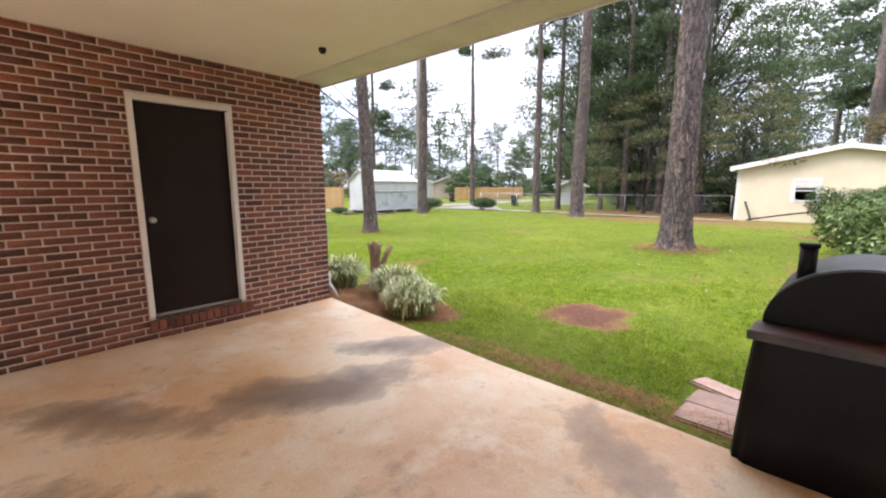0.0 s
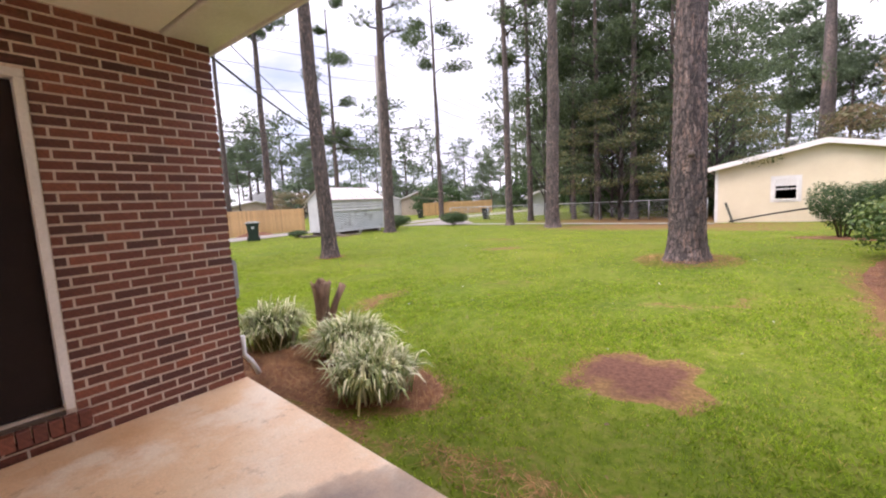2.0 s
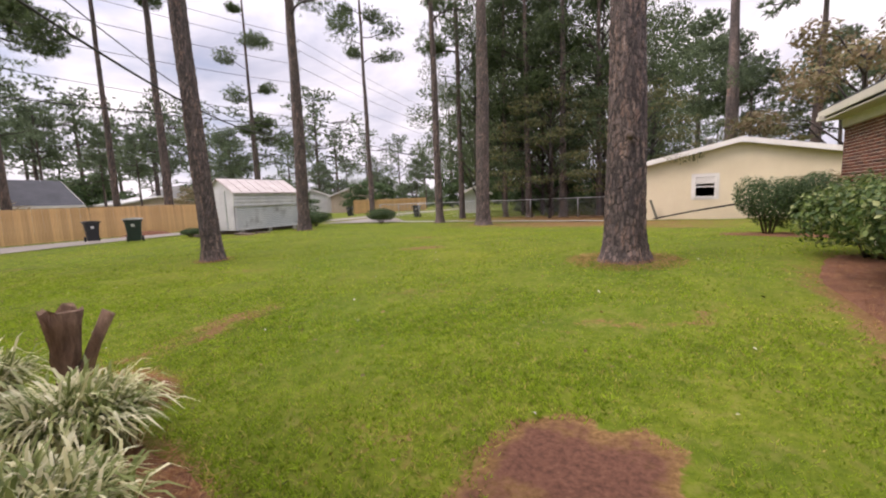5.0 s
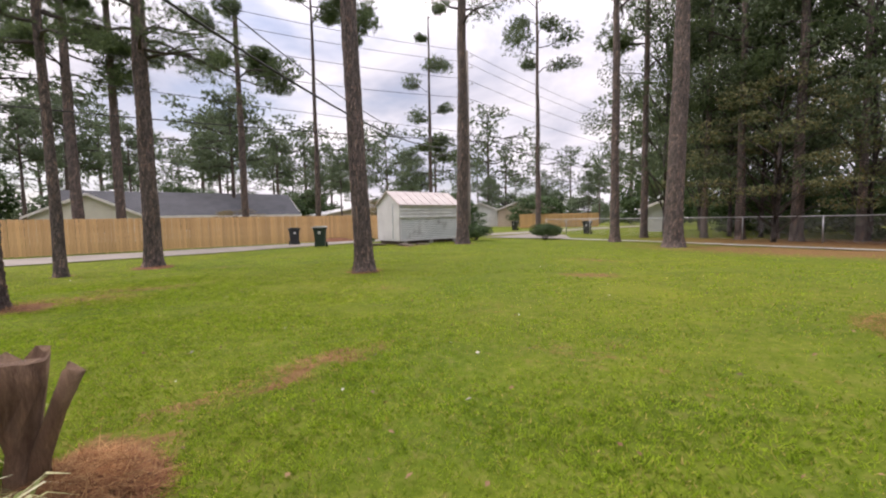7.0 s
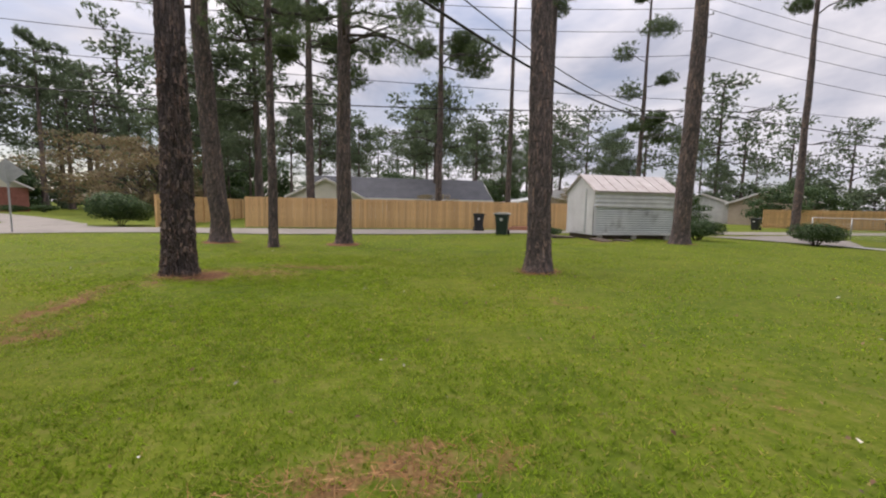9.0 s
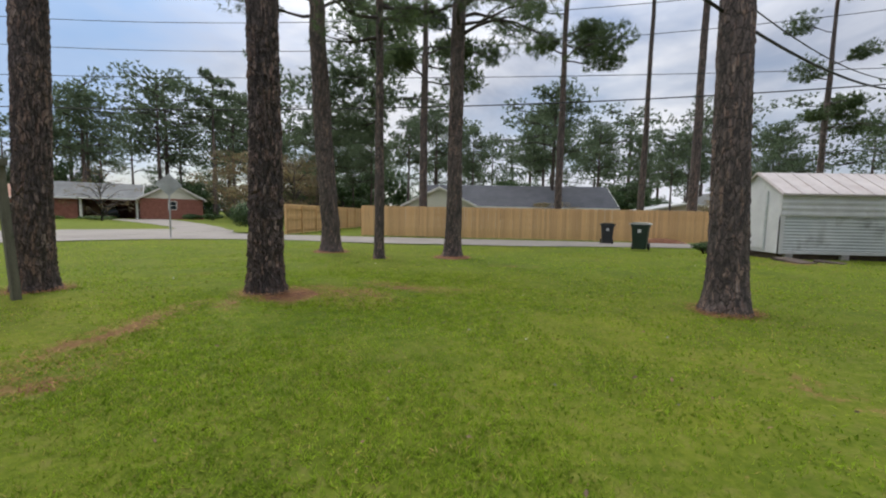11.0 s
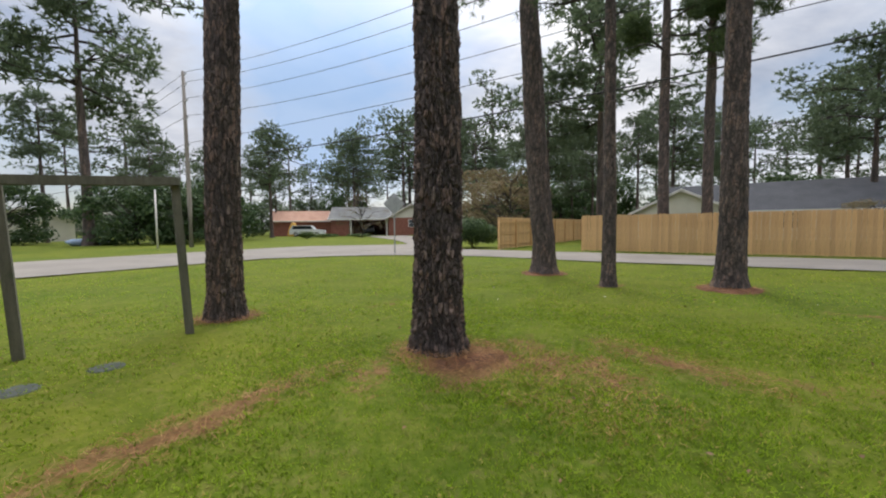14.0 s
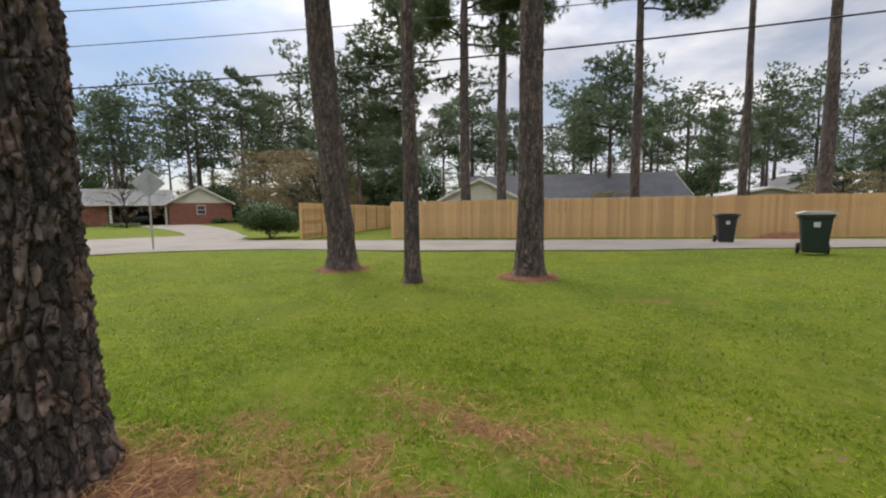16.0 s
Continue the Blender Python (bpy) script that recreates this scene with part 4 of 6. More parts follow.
pine(*T["H"], 22, 0.315, (0.012, 0.0), 8.2, 19, "thick pine with a kink low in its trunk", 64, 0.055, 9, 0.026, reach=3.2, tufts=80, flare=0.45, sprays=((7.8, -90, 2.4), (8.3, -60, 2.6), (8.0, 80, 2.2)), bend=((0, 0, 0), (1.0, 0, 0.01), (1.45, 0.02, -0.05), (4.0, 0.06, -0.19), (7.3, 0.12, -0.36), (7.9, 0.10, -0.34), (9.5, 0.16, -0.62), (22, 0.3, -1.3)))
pine(*T["J"], 21, 0.22, (0.0, 0.0), 11, 20, "tall pine at the edge of the woods", 36, 0.1, 12, 0.02)
for i, (x, y, r, z0, lab) in enumerate(((-31.6, 3.0, 0.28, 9, "tall pine rising just behind the wooden fence"), (-32.2, 4.8, 0.26, 10, "tall pine rising just behind the wooden fence"), (-34.0, 11.8, 0.26, 11, "tall bare-stemmed pine beside the charcoal roof"),
                                        (-35.6, 17.8, 0.23, 17, "tall bare dead-topped pine beyond the fence"), (-32.4, 19.6, 0.30, 15, "tall pine rising behind the fence"), (-43.3, 35.3, 0.28, 9, "tall thin pine with sparse tufts beyond the shed"),
                                        (-30.5, 40.2, 0.30, 16.5, "tall bare-stemmed pine beyond the shed"), (-13.9, 29.0, 0.2, 9, "slim dark tree by the chain-link fence"))):
    pine(x, y, 26 if i in (5, 6) else 22 + (i % 3), r, (0.004 * (i % 3 - 1), 0.006 * (i % 2)), z0, 30 + i, lab, 24, 0.16, 14, 0.02, {5: 4.6, 6: 5.4, 2: 3.9}.get(i, 3.0), {5: 9, 6: 11}.get(i, 8), 235, 0.3, 0.30, 0.05, ((z0 + 0.3, 75, 2.8), (z0 + 1.4, 100, 2.6), (z0 + 2.2, 60, 2.2), (z0 + 1.0, -80, 2.4)) if i in (0, 2, 5) else ())

for i, (x, y, r) in enumerate(((-9.3, 29.6, 0.21), (-7.0, 29.2, 0.24), (-11.2, 30.4, 0.17), (-5.0, 30.2, 0.18), (-8.2, 31.2, 0.16))):
    pine(x, y, 19, r, (0.008 * (i % 3 - 1), 0.005), 6.5, 44 + i, "dark straight tree among the dense woods", 14, 0.25, 14, 0.015, 2.8, 12, 70, 0.3, 0.30, 0.05)

# knot on the stout pine
kn = tube([(0, 0, 0), (0, -0.05, 0), (0, -0.07, 0.0)], [0.07, 0.055, 0.02], 12)
knot = part("bark_knot", kn, M["twig"], None)
for o in list(bpy.data.objects):
    if o.name.startswith("pine_tree") and (o.location - Vector((*T["B"], o.location.z))).length < 0.1:
        knot.parent = o
        knot.location = (0.10, -0.33, 2.05)


# far pines: a few kinds, set out as a belt of trees
def far_pine(seed, h, z0, reach, limbs, tufts, k=8, W=0.098):
    lean = (0.006 * math.sin(seed), 0.006 * math.cos(seed))
    t = thing("pine_tree", pose(0, 0, 0), "tall round-crowned pine in the tree belt behind the houses", "tree", "pines of the tree belt")
    put("trunk", trunk_mesh("trunk", h * 0.94, 0.24, lean, seed, 10, 0.6, 30, 0.02, 0.3, 0.12), t)
    # crown colour has the distance haze mixed in
    a, b = pine_crown(h + 0.4, z0, reach, lean, seed, limbs, tufts, k, 0.34, W, M["far_hazed"], 0.08, 0.1, True)
    tagged(put("branchwork", a, t), kind="stuff")
    tagged(put("crown", b, t), kind="stuff")
    return t


kinds = [far_pine(51, 15, 7.0, 5.0, 20, 96), far_pine(52, 15, 8.5, 4.0, 16, 92), far_pine(53, 15, 6.0, 4.5, 18, 90), far_pine(54, 15, 10, 2.8, 10, 80), far_pine(55, 15, 6.0, 4.8, 16, 40, 6, 0.16)]
FAR = [(-53.7, 15.1, 18.0, 0), (-56.2, 25.6, 12.3, 2), (-60, 31, 12.5, 1), (-61.6, 44.7, 14.5, 0), (-54.9, 56.8, 13.5, 2), (-59, 62, 14, 1), (-98, -54, 24, 0), (-96, -45, 22, 1), (-89, -36, 26, 1), (-21.2, -56, 25, 1),
       (-20.5, -39, 27, 0), (-39.7, -55, 21, 1), (-44, -49, 17, 0), (-61.5, -50, 19, 0), (-70.4, -45.7, 19, 2), (-71.6, -26.3, 20.5, 1), (-78, -34, 18, 0), (-58.8, -9.6, 19, 2), (-63, -3, 22, 1), (-71, 0, 19, 0),
       (-63, 6, 20, 1), (-77.6, 18, 20, 0), (-83, 45, 17.5, 0), (-90, 57, 20, 1), (-67, 24, 22, 1), (-94, 32, 18, 0), (-78, 35, 16.5, 2), (-66, 36, 14, 0), (-57, 41, 13.5, 1), 
       (-59, 66, 14, 0), (-53, 70, 12, 2), (9, 46, 27, 3), (4, 50, 27, 3), (-75, -48, 18, 1), (-82, -40, 19, 3), (-73, -38, 17, 3), (-68, -56, 18, 0), (-79, -24, 18, 1), (-90, -46, 19, 3), (5, 57, 26, 1), (2, 61, 22, 0), (15, 62, 26, 1), (11, 54, 22, 2), (6, 54, 14, 0), (-46, -8, 22, 2), (-50, -11, 19, 1),
       (-54, -6, 18, 2), (-47, -3.5, 23, 0), (-85, -15, 20, 0), (-88, 5, 19, 1), (-95, 18, 20, 2), (-30, -52, 22, 2), (-12, -60, 20, 0), (-52, -60, 20, 2), (-80, -52, 22, 0), (-105, -25, 22, 0),
       (-20, 62, 17, 0), (-30, 66, 16, 2), (-42, 72, 15, 1), (-10, 58, 19, 1), (-3, 66, 20, 2), (20, 52, 18, 0), (26, 44, 19, 1), (-16, 52, 18, 2), (-24, 56, 14, 0), (-38, 62, 13, 2)]
# the farthest belt closes the skyline
FAR += [(-10 + (104 + 16 * math.sin(k * 1.9)) * math.cos(radians(a)), (104 + 16 * math.sin(k * 1.9)) * math.sin(radians(a)), 15 + 4.5 * math.sin(k * 2.7) + 2.5 * math.sin(k * 0.7), 4) for k, a in enumerate(np.arange(80, 258, 2.6))]
frng = rng_of(5)
used = set()
for x, y, h, k in FAR:
    s = h / 17.0
    if math.hypot(x + 10, y - 5) > 78:
        k = 4
    m = Matrix.LocRotScale((x, y, g(x, y) - 0.05), Euler((0, 0, frng.uniform(0, 6.28))), (s * frng.uniform(0.9, 1.2), s * frng.uniform(0.9, 1.2), s))
    if k in used:
        copy_thing(kinds[k], m)
    else:
        kinds[k].matrix_world = m
        used.add(k)


# broadleaf trees
def broadleaf(seed, h, z0, rad, leaves, size, mat, label, name="oak_tree", trunk_r=0.16, group="broadleaf trees of the woods", sparse=1.0, flat=0.55):
    rng = rng_of(seed)
    t = thing(name, pose(0, 0, 0), label, "tree", group)
    bm = tube([(0, 0, -0.1), (0.02, 0, 0.3), (0.08 * math.sin(seed), 0.05, h * 0.3), (0.15, -0.1, h * 0.55), (0.1, 0.1, h * 0.9)], [trunk_r * 1.4, trunk_r, trunk_r * 0.85, trunk_r * 0.55, 0.03], 10)
    part("trunk", bm, M["bark"], t)
    lb = bmesh.new()
    Cs, Ns = [], []
    clumps = int(34 * sparse)
    for i in range(clumps):
        f = (i + rng.random()) / clumps
        z = z0 + (h - z0) * f
        ang = i * 2.399 + rng.normal(0, 0.3)
        ext = rad * (0.45 + 0.75 * math.sin(math.pi * min(1, 0.18 + 0.82 * f))) * rng.uniform(0.5, 1.1)
        c = np.array([math.cos(ang) * ext, math.sin(ang) * ext, z + rng.normal(0, 0.2)])
        tube([(0.08, 0, max(0.5, z - 0.9 - 0.25 * ext)), tuple(c * [0.5, 0.5, 1] + [0, 0, -0.2]), tuple(c)], [0.05, 0.03, 0.01], 5, lb)
        n = leaves // clumps
        cr = rad * rng.uniform(0.25, 0.42)
        d = rng.normal(0, 1, (n, 3))
        d /= np.linalg.norm(d, axis=1)[:, None]
        rr = cr * rng.uniform(0.35, 1.0, (n, 1)) ** 0.6
        C = c + d * rr * np.array([1.0, 1.0, flat])
        Cs.append(C)
        Ns.append(d + np.array([0, 0, 0.7]))
    me = bpy.data.meshes.new("branchwork")
    lb.to_mesh(me)
    lb.free()
    me.materials.append(M["bark"])
    tagged(put("branchwork", me, t), kind="stuff")
    V, F = leaf_cards(np.concatenate(Cs), np.concatenate(Ns), size, rng)
    tagged(put("crown", tri_mesh("crown", V, F, mat), t), kind="stuff")
    return t


def scatter(proto, places):
    for i, (x, y, s, sz) in enumerate(places):
        m = Matrix.LocRotScale((x, y, g(x, y)), Euler((0, 0, i * 2.1)), (s, s, s * sz))
        if i == 0:
            proto.matrix_world = m
        else:
            copy_thing(proto, m)


scatter(broadleaf(61, 13, 2.6, 4.0, 15000, 0.16, M["leaf_dark"], "dark green oak in the dense woods"), [(-10.6, 32.5, 1, 1.15), (-8.1, 36, 1.1, 1.1), (-4.8, 30.5, 0.95, 1.1), (-11.8, 38, 1.1, 1.25), (-13.6, 31.0, 0.8, 1.3), (-6.5, 41, 1.2, 1.1), (-2.2, 36, 0.9, 0.95), (-15.5, 42, 1.0, 1.1), (-9.0, 32.0, 0.9, 1.35), (-12.4, 33.5, 0.9, 1.4)])
scatter(broadleaf(62, 9.5, 2.2, 4.2, 7500, 0.17, M["leaf_gold"], "yellow-green drooping tree at the edge of the woods", "maple_tree", flat=0.26), [(-7.6, 28.2, 0.78, 0.95), (-2.6, 27.6, 0.85, 1.1), (4.5, 40, 0.9, 1.0)])
scatter(broadleaf(63, 6.5, 1.2, 3.2, 5200, 0.20, M["leaf_brown"], "bare-looking reddish brown ornamental tree", "ornamental_tree", 0.09, "brownish yard trees", 0.7), [(-52, -16, 1.3, 0.85), (-46, -12, 1.05, 0.9), (-56, -21, 1.3, 0.9), (10.2, 42, 1.4, 1.2), (-43, 13, 0.6, 0.6), (-50, 33, 0.8, 0.7)])
scatter(broadleaf(64, 5.0, 0.3, 3.4, 7000, 0.33, M["leaf_ball"], "dark green evergreen thicket beside the street", "evergreen_thicket", 0.10, "evergreen thickets", 1.3), [(-23.8, -38.5, 1.05, 1.0), (-9.5, 36.5, 0.75, 0.6), (-3.5, 33.5, 0.7, 0.55), (-27, -35.5, 0.95, 1.0), (-16.5, -50, 1.1, 1.0), (-33, -44, 1.1, 1.1), (-12, 45, 1.0, 0.8), (-4, 46, 1.0, 0.8), (-48, 44, 0.9, 0.8), (-40, 52, 0.9, 0.9), (-66, -18, 1.2, 1.2), (-62, -12, 1.1, 1), (-74, -10, 1.3, 1.2), (-68, 12, 1.2, 1.0), (-72, 30, 1.2, 1.0), (-58, 50, 1.1, 1), (-27, 60, 1.2, 1), (-70, -62, 1.3, 1.2), (-72, -42, 1.0, 1.0), (-77, -31, 1.1, 1.0), (-66, -53, 1.0, 1.0), (-80, -50, 1.2, 1.0)])
# far belt: leaves are coloured paler to stand for haze
scatter(broadleaf(65, 5.0, 0.3, 3.4, 2600, 0.48, M["far_hazed"], "green tree in the far belt beyond the houses, paled for haze", "broadleaf_tree", 0.10, "trees of the far belt", 1.3), [(-10 + (96 + 14 * math.sin(k * 2.3)) * math.cos(radians(a)), (96 + 14 * math.sin(k * 2.3)) * math.sin(radians(a)), 1.2 + 0.35 * math.sin(k * 1.7), 0.9) for k, a in enumerate(range(62, 262, 5))])


scatter(broadleaf(66, 6.5, 1.2, 3.0, 700, 0.20, M["leaf_brown"], "nearly bare grey ornamental tree before the brick house", "ornamental_tree", 0.09, "brownish yard trees", 0.9), [(-48, -34.5, 0.95, 0.95)])


# ---- shrubs ----
def shrub(name, x, y, rx, ry, h, leaves, size, mat, seed, label, lumps=9, base=0.12, group=""):
    """A leafy bush: lobed body of leaves over bare stems."""
    rng = rng_of(seed)
    t = thing(name, pose(x, y, g(x, y)), label, "bush", group)
    bm = bmesh.new()
    for k in range(9):
        a = k * 2.4
        tube([(0.08 * math.cos(a), 0.08 * math.sin(a), -0.03), (0.3 * rx * math.cos(a), 0.3 * ry * math.sin(a), h * 0.35), (0.7 * rx * math.cos(a), 0.7 * ry * math.sin(a), h * 0.68)], [0.022, 0.016, 0.006], 6, bm)
    part("stems", bm, M["twig"], t)
    Cs, Ns = [], []
    lob = [(0, 0, h * 0.55, 0.72)] + [(0.55 * math.cos(k * 2.4), 0.55 * math.sin(k * 2.4), h * rng.uniform(0.38, 0.72), rng.uniform(0.42, 0.6)) for k in range(lumps)]
    for lx, ly, lz, ls in lob:
        n = int(leaves * ls ** 2 / sum(q[3] ** 2 for q in lob))
        d = rng.normal(0, 1, (n, 3))
        d /= np.linalg.norm(d, axis=1)[:, None]
        rr = rng.uniform(0.3, 1.0, (n, 1)) ** 0.35
        C = np.array([lx * rx, ly * ry, lz]) + d * rr * ls * np.array([rx, ry, h * 0.62])
        keep = (C[:, 2] > base + 0.1 * np.sin(C[:, 0] * 9)) & (C[:, 2] < h * 1.03)
        Cs.append(C[keep])
        Ns.append(d[keep] + np.array([0, 0, 0.4]))
    V, F = leaf_cards(np.concatenate(Cs), np.concatenate(Ns), size, rng)
    tagged(put("foliage", tri_mesh("foliage", V, F, mat), t), kind="stuff")
    return t


shrub("leafy_shrub", 1.15, 9.3, 1.0, 1.1, 1.42, 7000, 0.085, M["leaf_shrub"], 71, "large-leaved evergreen shrub against the brick wing", group="shrubs along the house")
shrub("leafy_shrub", 1.25, 11.6, 0.95, 1.1, 1.38, 6000, 0.085, M["leaf_shrub"], 72, "large-leaved evergreen shrub under the window", group="shrubs along the house")
shrub("leafy_shrub", 1.25, 7.1, 0.8, 0.9, 1.1, 4000, 0.085, M["leaf_shrub"], 73, "large-leaved evergreen shrub against the brick wing", group="shrubs along the house")
shrub("round_shrub", 0.85, 16.4, 0.75, 0.75, 1.5, 9000, 0.055, M["leaf_ball"], 74, "clipped rounded dark green shrub at the house corner", 5, group="rounded shrubs")
shrub("round_shrub", 1.75, 16.9, 0.75, 0.75, 1.55, 9000, 0.055, M["leaf_ball"], 75, "clipped rounded dark green shrub at the house corner", 5, group="rounded shrubs")
shrub("round_shrub", 2.6, 18.9, 1.2, 1.0, 1.75, 8000, 0.06, M["leaf_brown"], 76, "brownish clipped shrub behind the house corner", 5)
shrub("roadside_bush", -31.2, -7.5, 1.8, 1.6, 1.95, 9000, 0.12, M["leaf_ball"], 77, "big dark rounded bush at the fence end", 8)
shrub("leafy_shrub", -17.6, 24.5, 1.0, 0.9, 1.0, 6000, 0.075, M["leaf_ball"], 78, "low dark bush at the lawn's far edge", 6)
shrub("leafy_shrub", -18.9, 20.0, 1.1, 1.0, 0.9, 5000, 0.08, M["leaf_ball"], 79, "untidy dark bush beside the shed", 6)
shrub("leafy_shrub", -20.6, 14.1, 0.55, 0.5, 0.42, 2500, 0.06, M["leaf_ball"], 80, "small dark bush at the shed's corner", 4)
for i, (x, y, rx, h) in enumerate(((-49.5, -36.5, 2.2, 0.5), (-45, -38.5, 2.4, 0.6), (-41, -37, 1.0, 1.0), (-61, -33.5, 2.0, 0.8), (-59.5, -29.5, 2.2, 0.9))):
    shrub("yard_bush", x, y, rx, 0.8, h, 1800, 0.16, M["leaf_ball"] if i > 2 else M["leaf_shrub"], 82 + i, "low green bush in the yard across the street", 5, group="yard bushes across the street")


def blade_clump(x, y, rad, h, n, seed):
    """A mound of arching striped blades."""
    rng = rng_of(seed)
    a = rng.uniform(0, 2 * math.pi, n)
    q = rng.uniform(0, 1, n) ** 0.6
    out = rad * (0.45 + 0.75 * q)
    tall = h * rng.uniform(0.75, 1.15, n)
    bx, by = 0.09 * rng.normal(0, 1, n), 0.09 * rng.normal(0, 1, n)
    ts = np.linspace(0, 1, 5)
    w = rng.uniform(0.006, 0.011, n)
    side = np.stack([-np.sin(a), np.cos(a)], 1)
    Vs = []
    for tq in ts:
        r = out * tq
        z = tall * (1.75 * tq - 1.15 * tq * tq * (0.7 + 0.5 * q))
        cx, cy = bx + np.cos(a) * r, by + np.sin(a) * r
        wd = w * (1.0 if tq < 0.7 else (1.0 - tq) / 0.3 * 0.9 + 0.1)
        Vs.append(np.stack([cx - side[:, 0] * wd, cy - side[:, 1] * wd, z], 1))
        Vs.append(np.stack([cx + side[:, 0] * wd, cy + side[:, 1] * wd, z], 1))
    V = np.stack(Vs, 1).reshape(-1, 3)
    base = np.arange(n)[:, None] * 10
    F = np.concatenate([base + [[2 * k, 2 * k + 1, 2 * k + 3, 2 * k + 2]] for k in range(4)], 0)
    ob = thing("lilyturf_clump", pose(x, y, g(x, y) + 0.02), "mounded clump of green and cream striped blades in straw mulch", "plant", "striped grass clumps")
    tagged(put("leaf_mass", tri_mesh("leaf_mass", V, F, M["lily"]), ob), kind="stuff")
    return ob


blade_clump(-5.52, 3.86, 0.34, 0.58, 1000, 91)
blade_clump(-4.42, 4.05, 0.34, 0.52, 1400, 92)
blade_clump(-3.62, 3.62, 0.27, 0.46, 1400, 93)


# straw beds: a low mound with loose needles on it
def straw_bed(cx, cy, rx, ry, turn, h, needles, seed, label, mound=True):
    rng = rng_of(seed)
    bm = bmesh.new()
    ca, sa = math.cos(radians(turn)), math.sin(radians(turn))

    def at(u, v):
        x, y = cx + ca * u * rx - sa * v * ry, cy + sa * u * rx + ca * v * ry
        rr = min(1.0, math.hypot(u, v))
        return x, y, g(x, y) + h * (1 - rr ** 2.2) + 0.02 * math.sin(x * 9) * math.cos(y * 11) * (1 - rr) - 0.012 * (rr > 0.98)

    prev = None
    c = bm.verts.new(at(0, 0))
    for k in range(1, 13):
        ring = []
        for j in range(48):
            a = 2 * math.pi * j / 48
            w = 1 + 0.07 * math.sin(3 * a + seed) + 0.05 * math.sin(7 * a + 2 * seed)
            ring.append(bm.verts.new(at(k / 12 * w * math.cos(a), k / 12 * w * math.sin(a))))
        for j in range(48):
            if prev is None:
                bm.faces.new((c, ring[j], ring[(j + 1) % 48]))
            else:
                bm.faces.new((prev[j], ring[j], ring[(j + 1) % 48], prev[(j + 1) % 48]))
        prev = ring
    for f in bm.faces:
        f.smooth = True
    t = thing("straw_bed", pose(0, 0, 0), label, "mulch bed", kind="stuff")
    if mound:
        part("mulch", bm, M["mulch"], t)
    else:
        bm.free()
    a, q = rng.uniform(0, 6.283, needles), rng.uniform(0, 1.12, needles) ** 0.55
    P = np.array([at(u, v) for u, v in zip(q * np.cos(a), q * np.sin(a))])
    P[:, 2] += rng.uniform(0.002, 0.022, needles) if mound else rng.uniform(0.006, 0.03, needles)
    D = rng.normal(0, 1, (needles, 3)) * [1, 1, 0.16]
    D /= np.linalg.norm(D, axis=1)[:, None]
    S = np.cross(D, [0, 0, 1.0])
    S /= np.linalg.norm(S, axis=1)[:, None]
    L = rng.uniform(0.06, 0.2, (needles, 1))
    V = np.stack([P - S * 0.0022, P + S * 0.0022, P + D * L], 1).reshape(-1, 3)
    put("needles", tri_mesh("needles", V, np.arange(len(V)).reshape(-1, 3), M["straw"]), t)


straw_bed(-4.45, 3.72, 1.35, 0.62, 4, 0.06, 9000, 1, "reddish pine straw mulch round the striped grass clumps")
straw_bed(-5.1, 4.5, 0.42, 0.36, 0, 0.15, 4500, 2, "reddish pine straw heap beside the old stump")
straw_bed(1.1, 9.0, 1.0, 3.0, 0, 0.04, 9000, 3, "reddish pine straw bed under the shrubs")
straw_bed(1.4, 16.4, 1.7, 1.0, 0, 0.04, 2500, 4, "reddish pine straw bed under the rounded shrubs")
straw_bed(-2.16, 10.7, 0.9, 0.8, 0, 0.03, 5000, 5, "pine straw ring round the stout pine", False)
straw_bed(-12.4, 3.0, 0.6, 0.6, 20, 0.02, 1500, 6, "pine straw ring round the plated pine", False)
straw_bed(-10.1, 2.55, 1.6, 0.26, 4, 0.03, 900, 15, "thin drift of pine straw across the lawn", False)
straw_bed(-8.6, 2.9, 1.0, 0.34, -20, 0.03, 420, 16, "thin drift of pine straw across the lawn", False)
straw_bed(-12.3, 4.2, 0.7, 1.1, -30, 0.03, 1200, 17, "loose pine straw on thin grass by the plated pine", False)
straw_bed(-6.06, 5.95, 0.24, 1.0, 10, 0.03, 380, 18, "loose pine straw in a bare streak of the lawn", False)
straw_bed(-1.15, 3.1, 1.7, 0.22, -4, 0.02, 1500, 19, "dry straw and litter along the slab edge", False)
straw_bed(-13.3, 5.0, 0.35, 1.0, -28, 0.02, 700, 20, "loose pine straw in a worn patch of the lawn", False)
for i, k in enumerate("GHIAD"):
    straw_bed(*T[k], 0.72 if k in "GH" else 0.5, 0.62 if k in "GH" else 0.45, 0, 0.07 if k in "GH" else 0.02, 1800, 7 + i, "reddish pine straw ring round a lawn pine", k in "GH")
straw_bed(-29.6, 16.6, 1.4, 0.5, 75, 0.28, 1500, 14, "heap of brown pine straw against the fence")

# old stump of two stems
stump = thing("tree_stump", pose(-5.22, 4.31, g(-5.22, 4.31)), "weathered split stump of two cut stems in straw", "stump")


def ragged(pts, radii, seed, n=14):
    rng = rng_of(seed)
    bm = tube(pts, radii, n)
    for v in bm.verts:
        k = 1 + 0.09 * math.sin(5 * math.atan2(v.co.y, v.co.x) + seed) + rng.normal(0, 0.03)
        v.co.x, v.co.y = v.co.x * k, v.co.y * k
        if v.co.z > pts[-1][2] - 0.02:
            v.co.z += rng.normal(0, 0.018)
    return bm


